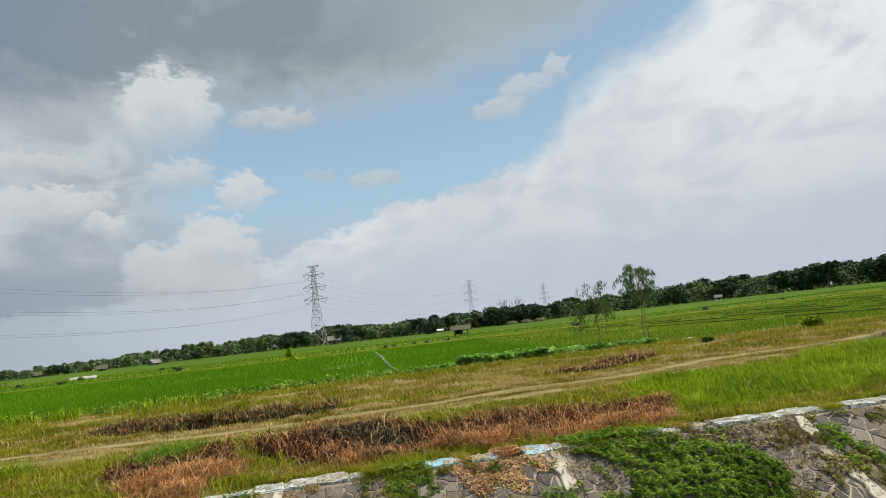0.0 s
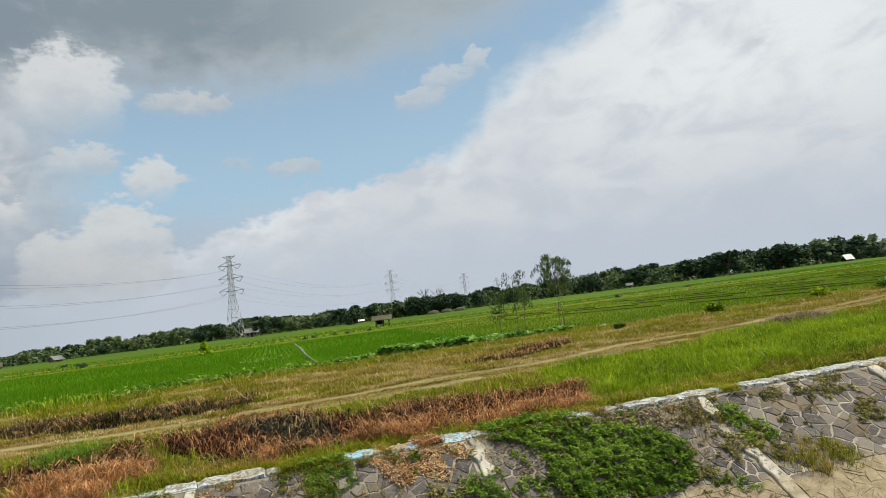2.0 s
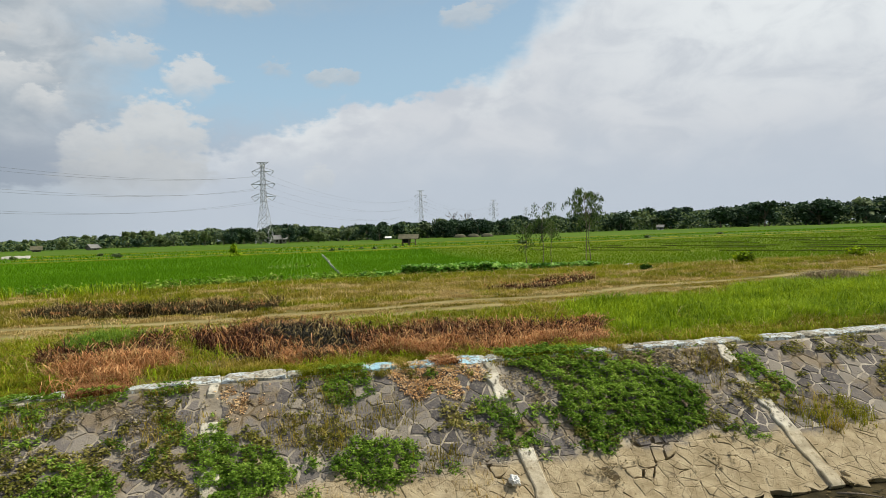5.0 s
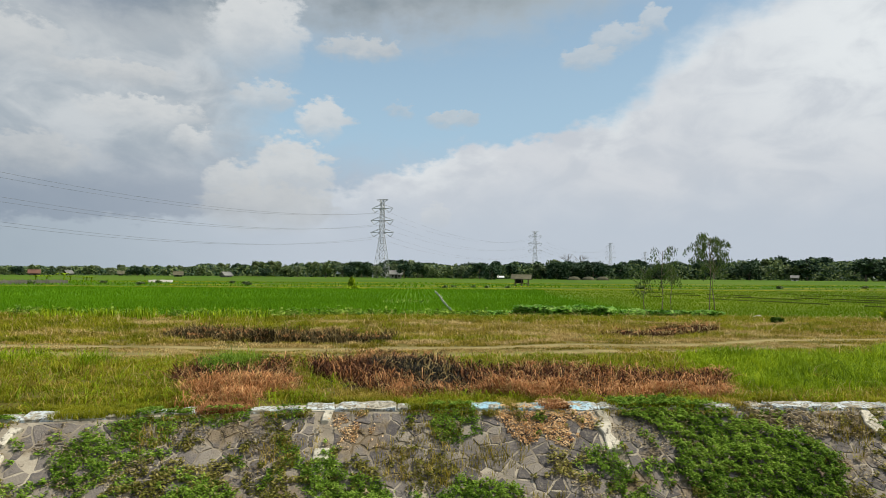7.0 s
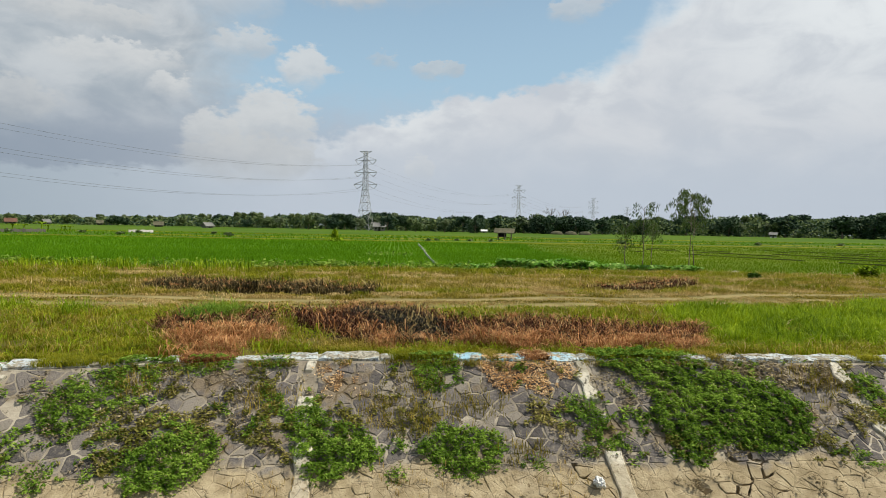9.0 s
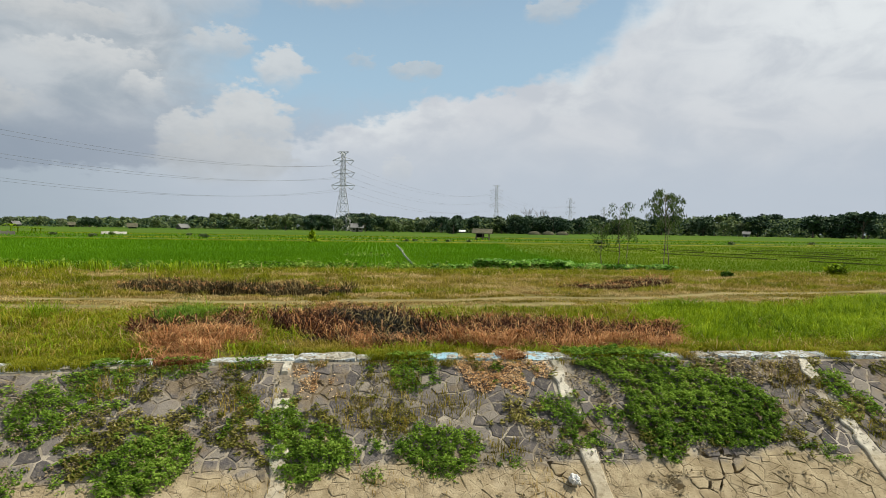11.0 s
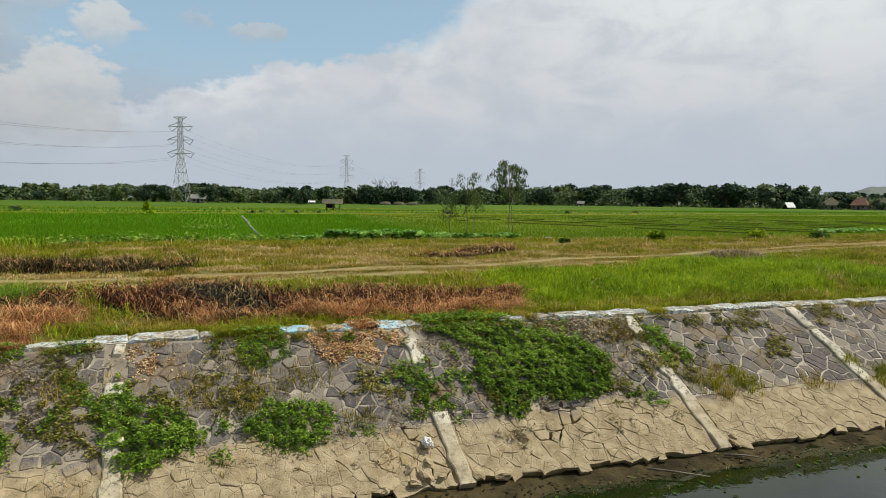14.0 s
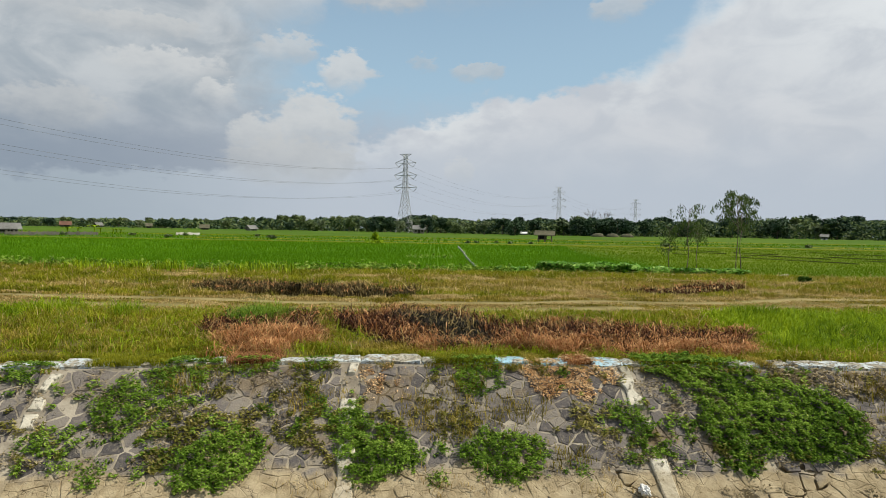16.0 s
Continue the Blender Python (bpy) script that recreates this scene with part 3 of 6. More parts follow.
tagged(water, "still dark green canal water mirroring the sky", "water", kind="structure")


CRACKS = (((4.0, 1.53), (4.3, 1.49), (4.36, 1.59)), ((4.07, 1.53), (4.19, 1.8), (4.4, 1.73), (4.43, 2.02)), ((4.02, 1.8), (4.21, 1.76)), ((3.48, 1.88), (3.6, 2.05), (3.6, 2.19)), ((3.81, 1.98), (3.98, 1.98), (4.11, 1.91), (4.2, 2.0)),
          ((2.42, 1.95), (2.40, 2.15), (2.28, 2.3), (2.3, 2.42)), ((2.4, 2.15), (2.5, 2.3)), ((2.1, 1.62), (2.25, 1.86)))


def crack_depth(x, u):
    """Depth of the open cracks where the lining has broken up."""
    d = 9.0
    for line in CRACKS:
        for (ax, au), (bx, bu) in zip(line, line[1:]):
            t = max(0.0, min(1.0, ((x - ax) * (bx - ax) + (u - au) * (bu - au)) / ((bx - ax) ** 2 + (bu - au) ** 2)))
            d = min(d, math.hypot(x - ax - t * (bx - ax), u - au - t * (bu - au)))
    return 0.16 * max(0.0, 1.0 - d / 0.055)


# ribs: x at the crest, drift along the canal for each metre down
RIBS = ((-12.2, 0.07), (-8.4, 0.07), (-4.70, 0.05), (-1.15, 0.06), (2.48, 0.067), (6.09, 0.072), (9.38, 0.15), (12.93, 0.066), (16.45, 0.07), (20.0, 0.07), (23.5, 0.07), (27.0, 0.07), (30.5, 0.07))
BREAKS = {-4.70: ((0.0, 0.09), (0.38, 0.45), (0.66, 0.70), (0.92, 1.95)), -1.15: ((0.22, 0.62),), 2.48: ((0.70, 0.86), (1.02, 1.45)), 6.09: ((0.40, 0.84),), 9.38: ((0.52, 0.56),)}


def build_lining():
    """The mortar bed of the sloping bank, which ends short of the broken lower slabs."""
    bm = bmesh.new()
    xs = np.concatenate([np.arange(X0, -6.0, 0.25), np.arange(-6.0, 1.0, 0.1), np.arange(1.0, 7.0, 0.05), np.arange(7.0, 18.0, 0.1), np.arange(18.0, X1, 0.25)])
    us = list(np.linspace(0, 1.45, 10)) + list(np.linspace(1.5, SLOPE_LEN - 0.2, 18))
    rows = []
    for u in us:
        rows.append([bm.verts.new(on_slope(x, u, 0.008 * (fbm(x, u, 1.2, 11) - 0.5) - 0.003 - crack_depth(x, u))) for x in xs])
    rows.append([bm.verts.new(on_slope(x, SLOPE_LEN - 0.06 + 0.12 * (fbm(x, 0, 1.7, 12) - 0.5) + 0.12 * (field_noise(x, 0, 6.0, 13) - 0.5), 0.02 * (field_noise(x, 0, 9.0, 15) - 0.5) - crack_depth(x, SLOPE_LEN - 0.1))) for x in xs])
    rows.append([bm.verts.new(v.co - SN * 0.10) for v in rows[-1]])
    for a, b in zip(rows, rows[1:]):
        for i in range(len(xs) - 1):
            bm.faces.new((a[i], b[i], b[i + 1], a[i + 1]))
    ob = part("canal_slope", bm, M_MORTAR)
    return tagged(ob, "sloping canal bank lined with grey stones set in mortar", "canal bank", kind="structure")


lining = build_lining()


def build_rib(x, lean, worn, gaps=()):
    """A concrete rib down the lining, with chipped edges and broken-out stretches."""
    bm = bmesh.new()
    rows = []
    for i in range(72):
        u = 0.02 + (SLOPE_LEN - 0.02) * i / 71
        chip = 0.05 * worn * (0.35 if u > 1.3 else 1.0)
        l = -0.112 + chip * (field_noise(x * 3, u, 7.0, 21) - 0.3) * 2
        r = 0.112 - chip * (field_noise(x * 3, u, 7.0, 22) - 0.3) * 2
        h = 0.040 + 0.03 * worn * (field_noise(x, u, 5.0, 23) - 0.5) + 0.012 * (field_noise(x, u, 16.0, 24) - 0.5)
        if any(a < u < b for a, b in gaps):
            h = -0.02 + 0.05 * (field_noise(x, u, 8.0, 25) - 0.6)
        rows.append([bm.verts.new(on_slope(x + lean * u + dx, u, dh)) for dx, dh in ((l, -0.06), (l, h - 0.012), (l + 0.014, h), (r - 0.014, h), (r, h - 0.012), (r, -0.06))])
    for a, b in zip(rows, rows[1:]):
        for k in range(5):
            bm.faces.new((a[k], b[k], b[k + 1], a[k + 1]))
    bm.faces.new(rows[0])
    bm.faces.new(rows[-1][::-1])
    ob = part("concrete_rib", bm, M_CONC)
    return tagged(ob, "weathered pale concrete rib running down the stone bank", "canal rib", group="ribs of the canal bank", kind="structure")


for x, lean in RIBS:
    build_rib(x, lean, 1.5 if -6 < x < 7 else 0.8, BREAKS.get(x, ()))


def build_coping():
    """Coping blocks along the top of the bank, crumbled at the edges, with flaking white and pale blue paint."""
    bm = bmesh.new()
    rows = []
    for x in (X0, -12.2, -6.0, -1.2, 10.0, X1):
        b = float(bend(x))
        rows.append([bm.verts.new((x, y - b, z)) for y, z in ((8.74, -0.12), (8.74, 0.0), (9.16, 0.0), (9.16, -0.12))])
    for a, b in zip(rows, rows[1:]):
        for k in range(4):
            bm.faces.new((a[k], a[(k + 1) % 4], b[(k + 1) % 4], b[k]))
    bm.faces.new(rows[0][::-1]), bm.faces.new(rows[-1])
    bmesh.ops.recalc_face_normals(bm, faces=bm.faces)
    base = part("coping", bm, M_CONC)
    tagged(base, "low crumbling concrete coping with worn white and pale blue paint", "coping", kind="structure")
    meshes = []
    for k in range(9):
        wide = 0.40 + 0.05 * k
        bm = bmesh.new()
        nx, ny = 12, 5
        top = [[None] * (ny + 1) for _ in range(nx + 1)]
        for i in range(nx + 1):
            for j in range(ny + 1):
                fx, fy = i / nx, j / ny
                rim = min(fx, 1 - fx) < 0.01 or min(fy, 1 - fy) < 0.01
                bite = 0.05 * max(0.0, field_noise(fx * wide + k * 3, fy, 7.0, 160) - 0.35) if rim else 0.0
                px, py = fx * wide, -0.24 + 0.44 * fy
                px += (bite if fx < 0.5 else -bite) * (min(fx, 1 - fx) < 0.01)
                py += (bite * 1.6 if fy < 0.5 else -bite) * (min(fy, 1 - fy) < 0.01)
                z = 0.045 + 0.03 * (field_noise(fx * wide + k, fy * 0.44, 9.0, 161) - 0.5) - (0.022 if rim else 0.0)
                top[i][j] = bm.verts.new((px, py, z))
        for i in range(nx):
            for j in range(ny):
                bm.faces.new((top[i][j], top[i + 1][j], top[i + 1][j + 1], top[i][j + 1]))
        ring = [top[i][0] for i in range(nx + 1)] + [top[nx][j] for j in range(1, ny + 1)] + [top[i][ny] for i in range(nx - 1, -1, -1)] + [top[0][j] for j in range(ny - 1, 0, -1)]
        low = [bm.verts.new((v.co.x, v.co.y, -0.09)) for v in ring]
        for i in range(len(ring)):
            q = (i + 1) % len(ring)
            bm.faces.new((ring[q], ring[i], low[i], low[q]))
        me = bpy.data.meshes.new("coping_block")
        bm.to_mesh(me)
        bm.free()
        me.materials.append(M_PAINT)
        meshes.append((wide, me))
    x = X0
    while x < X1:
        wide, me = meshes[int(rng.integers(0, 9))]
        ob = new("coping_block", me)
        ob.parent = base
        swing = math.atan2(float(bend(x) - bend(x + wide)), wide)
        ob.location = (x, 8.95 - float(bend(x)) + rng.normal(0, 0.02), rng.normal(0, 0.009))
        ob.rotation_euler = (rng.normal(0, 0.03), rng.normal(0, 0.012), swing + rng.normal(0, 0.015))
        x += wide + float(rng.choice([0.008, 0.02, 0.05]))


build_coping()

# ---- plants on the stone bank ----


def patch(poly, dens, seed, fuzz=0.14):
    """Places in a ragged patch on the lining: x, u."""
    r = np.random.default_rng(seed)
    x0, x1, u0, u1 = min(p[0] for p in poly) - 0.3, max(p[0] for p in poly) + 0.3, min(p[1] for p in poly) - 0.3, max(p[1] for p in poly) + 0.3
    n = int(dens * (x1 - x0) * (u1 - u0))
    x, u = r.uniform(x0, x1, n), r.uniform(u0, min(u1, SLOPE_LEN), n)
    jx = x + (fbm(x, u, 3.0, seed) - 0.5) * fuzz * 2.0 + r.normal(0, fuzz * 0.25, n)
    ju = u + (fbm(x, u, 3.0, seed + 9) - 0.5) * fuzz * 2.0 + r.normal(0, fuzz * 0.25, n)
    ok = inside(jx, ju, poly) & (u > -0.5)
    return x[ok], u[ok]


def creeper(polys, label, dens=5200, thick=0.07, size=0.024, mat=None, seed=0, thin=0.0, fuzz=0.14, name="creeper", category="creeper"):
    """A lumpy mat of small leaves; thin: the share of it that is open."""
    pts = []
    for i, poly in enumerate(polys):
        x, u = patch(poly, dens, seed + i * 7 + 1, fuzz)
        lump = 0.55 * field_noise(x, u, 4.5, seed + 2) + 0.45 * field_noise(x, u, 11.0, seed + 3)
        knot = field_noise(x, u, 15.0, seed + 4)
        stay = lump > thin + 0.25 * (knot - 0.5)
        x, u, lump, knot = x[stay], u[stay], lump[stay], knot[stay]
        raised = rng.uniform(0, 1, len(x)) < np.clip((knot - 0.25) * 2.4, 0.0, 1.0)
        h = np.where(raised, 0.02 + thick * (0.25 + 0.9 * lump) * (0.35 + 0.9 * knot) * rng.uniform(0.6, 1.0, len(x)), 0.006 + 0.014 * rng.uniform(0, 1, len(x)))
        pts.append(slope_points(x, u, h))
    ob = leaves(name, np.concatenate(pts), size, mat or M_CREEP, 0.55, 1.5)
    return tagged(ob, label, category, kind="stuff")


creeper(([(2.75, -0.30), (3.3, -0.34), (3.9, -0.18), (4.16, -0.02), (4.53, 0.24), (5.08, 0.44), (5.29, 0.63), (5.3, 1.0), (5.08, 1.34), (4.58, 1.5), (4.12, 1.41), (4.03, 1.29), (3.7, 1.49), (3.5, 1.66), (3.38, 1.6), (3.41, 1.33), (3.22, 1.03), (3.28, 0.63), (3.19, 0.29), (2.77, 0.09)],),
        "dense mat of green creeper on the stone bank", 11500, 0.11, 0.026, seed=100, fuzz=0.15, thin=0.14)
creeper(([(-2.94, 1.34), (-2.66, 1.06), (-2.38, 0.99), (-2.05, 1.13), (-2.00, 1.48), (-2.15, 1.73), (-2.40, 1.84), (-2.74, 1.85), (-2.87, 1.64)],), "round mat of bright green creeper near the silt", 11500, 0.10, 0.025, seed=130, fuzz=0.13, thin=0.14)
creeper(([(-1.25, 0.85), (-0.95, 0.85), (-0.72, 1.02), (-0.38, 1.17), (-0.28, 1.46), (-0.41, 1.69), (-0.71, 1.9), (-1.0, 1.82), (-1.18, 1.61), (-1.30, 1.21)],), "green creeper hanging over a concrete rib", 11000, 0.10, 0.025, seed=150, fuzz=0.16, thin=0.16)
creeper(([(-1.73, 0.47), (-1.04, 0.4), (-0.72, 0.98), (-1.2, 1.2), (-1.49, 0.88)], [(-0.5, 1.2), (0.1, 1.25), (0.0, 1.6), (-0.4, 1.7)]), "loose green creeper on the stones beside a rib", 7000, 0.05, 0.023, seed=160, thin=0.52)
creeper(([(0.22, 1.42), (0.57, 1.16), (0.92, 1.09), (1.2, 1.2), (1.24, 1.47), (1.13, 1.72), (0.8, 1.75), (0.5, 1.68)],), "small mat of green creeper on the stones", 10500, 0.09, 0.025, seed=170, fuzz=0.16, thin=0.12)
creeper(([(-4.00, 0.33), (-3.68, 0.05), (-3.17, 0.00), (-2.84, 0.03), (-2.87, 0.53), (-3.28, 0.68), (-3.50, 0.88), (-3.57, 1.15), (-3.90, 1.16), (-4.02, 0.80)],), "green creeper over the top of the stone bank", 9000, 0.06, 0.024, seed=190, thin=0.34)
creeper(([(-3.51, -0.25), (-2.89, -0.20), (-2.66, 0.07), (-3.42, 0.12)], [(-2.62, -0.12), (-2.11, -0.05), (-2.11, 0.11), (-2.57, 0.12)], [(-1.92, 0.00), (-1.49, -0.03), (-1.39, 0.14), (-1.83, 0.16)], [(0.15, -0.3), (0.75, -0.25), (0.85, 0.3), (0.6, 0.55), (0.3, 0.5)], [(-5.33, -0.20), (-4.77, -0.10), (-4.85, 0.28), (-5.48, 0.14)],
         [(-7.22, -0.20), (-6.16, -0.20), (-6.01, 0.60), (-7.08, 0.82)]), "green creeper growing over the coping", 8500, 0.055, 0.024, seed=200, thin=0.36)
creeper(([(-3.42, 0.72), (-2.80, 0.66), (-2.62, 1.02), (-3.07, 1.24), (-3.51, 1.17)], [(-4.52, 0.90), (-4.19, 1.02), (-4.19, 1.52), (-4.61, 1.39)], [(-0.2, 0.65), (0.3, 0.55), (0.75, 0.9), (0.5, 1.3), (0.0, 1.2)], [(-1.97, 0.16), (-1.30, 0.09), (-1.2, 0.5), (-1.68, 0.77)], [(-1.97, 1.01), (-1.39, 0.94), (-1.39, 1.49), (-1.87, 1.46)]),
        "straggling olive creeper between the stones", 6500, 0.045, 0.022, M_CREEP_DRY, 205, 0.60)
creeper(([(2.12, 0.6), (2.53, 0.72), (2.66, 0.99), (2.86, 1.24), (2.96, 1.48), (2.78, 1.68), (2.55, 1.42), (2.2, 1.52), (2.42, 1.07), (2.05, 0.94)],), "loose dark green creeper crossing a concrete rib", 8500, 0.065, 0.024, seed=210, thin=0.44, fuzz=0.16)
creeper(([(1.55, 0.8), (1.95, 0.7), (2.05, 0.95), (1.75, 1.1)], [(2.0, 1.2), (2.35, 1.1), (2.5, 1.5), (2.15, 1.6)]), "wilted creeper on the stones", 6500, 0.045, 0.022, M_CREEP_DRY, 215, 0.52)
creeper(([(5.6, 0.15), (6.3, 0.1), (6.7, 0.8), (6.9, 1.2), (6.4, 1.3), (6.0, 0.8)], [(6.6, 0.0), (7.5, 0.0), (7.4, 0.25), (6.7, 0.3)], [(5.0, 1.2), (5.5, 1.2), (5.4, 1.7), (5.0, 1.6)]), "straggling creeper beside a concrete rib", 6000, 0.045, 0.024, M_CREEP_DRY, 230, 0.52)
creeper(([(6.0, 0.2), (6.5, 0.2), (6.8, 1.0), (6.3, 1.1)], [(12.2, -0.1), (12.95, -0.05), (13.0, 0.45), (12.5, 0.4)], [(13.2, 0.1), (13.7, 0.1), (14.1, 0.7), (13.5, 0.6)], [(16.6, 0.7), (17.6, 0.7), (17.6, 1.3), (16.7, 1.3)]), "green creeper beside a concrete rib", 7000, 0.06, 0.026, seed=235, thin=0.46)
creeper(([(4.25, -0.1), (5.3, 0.05), (6.0, 0.0), (6.0, 0.45), (5.4, 0.55), (4.6, 0.25)],), "brown dried weeds below the coping", 4200, 0.06, 0.028, M_LITTER, 240, 0.40, name="dry_weeds", category="weeds")
creeper(([(1.15, -0.05), (1.75, -0.1), (1.8, -0.45), (2.1, -0.45), (2.1, -0.05), (2.35, 0.0), (2.35, 0.25), (1.95, 0.56), (1.4, 0.58), (1.15, 0.3)],), "dry reddish fallen leaves and straw on the stones", 6500, 0.03, 0.022, M_DEADLEAF, 310, 0.36, name="fallen_leaves", category="leaves")
creeper(([(-1.0, 0.15), (-0.5, 0.05), (-0.45, 0.6), (-0.9, 0.6)],), "thin reddish dry leaves on the stones", 5000, 0.025, 0.02, M_DEADLEAF, 320, 0.52, name="fallen_leaves", category="leaves")


creeper(([(-3.75, 1.5), (-3.5, 1.45), (-3.45, 1.7), (-3.75, 1.72)], [(-3.3, 1.45), (-3.1, 1.4), (-3.05, 1.65), (-3.3, 1.7)], [(-4.1, 1.3), (-3.8, 1.3), (-3.8, 1.5), (-4.1, 1.5)], [(-4.6, 1.0), (-4.3, 1.05), (-4.35, 1.3), (-4.65, 1.3)], [(-0.1, 1.7), (0.1, 1.7), (0.1, 1.85), (-0.1, 1.85)], [(1.5, 1.55), (1.7, 1.55), (1.7, 1.68), (1.5, 1.68)], [(5.5, 1.5), (5.8, 1.45), (5.8, 1.7), (5.5, 1.7)]),
        "small dark green weeds on the lower stones", 7000, 0.06, 0.022, seed=260, thin=0.40, name="weeds", category="weeds")


def weed_cover(name, n, lo, hi, limit, size, mat, label, seed, top=1.6):
    """Weeds and leaf scraps that creep over the whole lining in ragged clumps."""
    r = np.random.default_rng(seed)
    x, u = r.uniform(lo, hi, n), r.uniform(0.0, top, n)
    ok = fbm(x, u * 1.3, 1.5, seed) + 0.5 * (field_noise(x, u, 9.0, seed + 3) - 0.5) - 0.12 * np.clip((u - 1.0) / 0.6, 0, 1) > limit
    x, u = x[ok], u[ok]
    tagged(leaves(name, slope_points(x, u, r.uniform(0.012, 0.06, len(x))), size, mat, 0.5, 2.2), label, "weeds", kind="stuff")


weed_cover("weeds", 80000, -9, 6.4, 0.70, 0.026, M_CREEP_DRY, "wilted brown and green weeds between the stones", 401)
weed_cover("weeds", 50000, -9, 6.4, 0.78, 0.030, M_CREEP, "thin green weeds between the stones", 402)
weed_cover("dry_litter", 60000, -9, 6.4, 0.66, 0.018, M_LITTER, "dry straw scraps caught between the stones", 403, 2.1)
weed_cover("weeds", 26000, 6.4, 13.0, 0.72, 0.026, M_CREEP_DRY, "wilted weeds between the stones", 404)
weed_cover("weeds", 30000, 13.1, 26.0, 0.50, 0.034, M_DRY, "brown and green weeds over the far stones", 405, 1.5)
weed_cover("dry_weeds", 60000, 13.1, 26.0, 0.42, 0.030, M_LITTER, "brown dry weeds over the far stones", 406, 1.5)


def slope_tufts(name, spots, tall, mat, label, n=160, seed=0):
    """Grass tufts that grow out of joints of the lining."""
    r = np.random.default_rng(seed)
    xs, us, ts = [], [], []
    for cx, cu, rad in spots:
        k = int(n * rad / 0.2)
        xs.append(cx + r.normal(0, rad * 1.1, k)), us.append(np.clip(cu + r.normal(0, rad * 0.7, k), 0.02, SLOPE_LEN)), ts.append(np.full(k, tall) * r.uniform(0.5, 1.1, k))
    x, u = np.concatenate(xs), np.concatenate(us)
    p = slope_points(x, u, np.full(len(x), 0.02))
    ob = blades(name, p[:, 0], p[:, 1], p[:, 2], np.concatenate(ts), 0.0036, 1.1, mat, 0.02, 3)
    return tagged(ob, label, "weeds", kind="stuff")


slope_tufts("weed_tufts", ((7.39, 1.55, 0.13), (7.3, 1.3, 0.1), (9.85, 1.68, 0.14), (10.1, 1.5, 0.1), (9.6, 1.25, 0.1), (14.0, 1.5, 0.28), (17.0, 1.4, 0.35), (6.8, 1.4, 0.12)), 0.12, M_GRASS, "small green grass tufts growing from stone joints", 130, 5)
slope_tufts("weed_tufts", ((0.3, 0.35, 0.15), (6.7, 1.3, 0.2), (6.9, 1.6, 0.12), (8.6, 1.6, 0.12), (1.55, 1.45, 0.14), (0.3, 0.9, 0.25), (-1.6, 0.6, 0.2), (5.7, 0.4, 0.25), (-0.2, 0.8, 0.2), (14.5, 0.5, 0.5), (15.8, 1.0, 0.4), (13.5, 0.3, 0.3), (1.0, 0.75, 0.2), (-3.1, 0.3, 0.2)), 0.11, M_DRY, "dry yellow grass tufts growing from stone joints", 110, 6)
slope_tufts("dry_stalks", ((1.95, 1.9, 0.16), (1.9, 2.1, 0.16), (-1.3, 1.9, 0.2), (0.3, 1.85, 0.25)), 0.09, M_STRAW, "pale dead stalks lying on the silt", 26, 7)

# ---- grass of the bank ----


def places(x0, x1, y0, y1, per_m2, seed):
    r = np.random.default_rng(seed)
    n = int((x1 - x0) * (y1 - y0) * per_m2)
    x, y = r.uniform(x0, x1, n), r.uniform(y0, y1, n)
    seen = (x > -0.78 * y - 3) & (x < 2.3 * y + 4)
    return x[seen], y[seen]


BURNT = [(-2.3, 13.0), (-0.9, 13.6), (0.2, 13.4), (0.8, 12.4), (1.6, 11.9), (2.5, 12.1), (3.2, 12.2), (4.4, 11.8), (5.4, 11.6), (4.8, 10.0), (4.5, 9.5), (3.3, 9.4), (2.3, 9.45), (0.8, 9.55), (-0.6, 9.75), (-1.2, 10.6), (-1.5, 11.6)]
SIDE = [(-4.3, 12.3), (-3.6, 13.2), (-2.6, 13.0), (-2.1, 11.8), (-1.95, 10.3), (-2.1, 8.9), (-2.9, 8.7), (-3.2, 9.6), (-3.6, 10.8)]


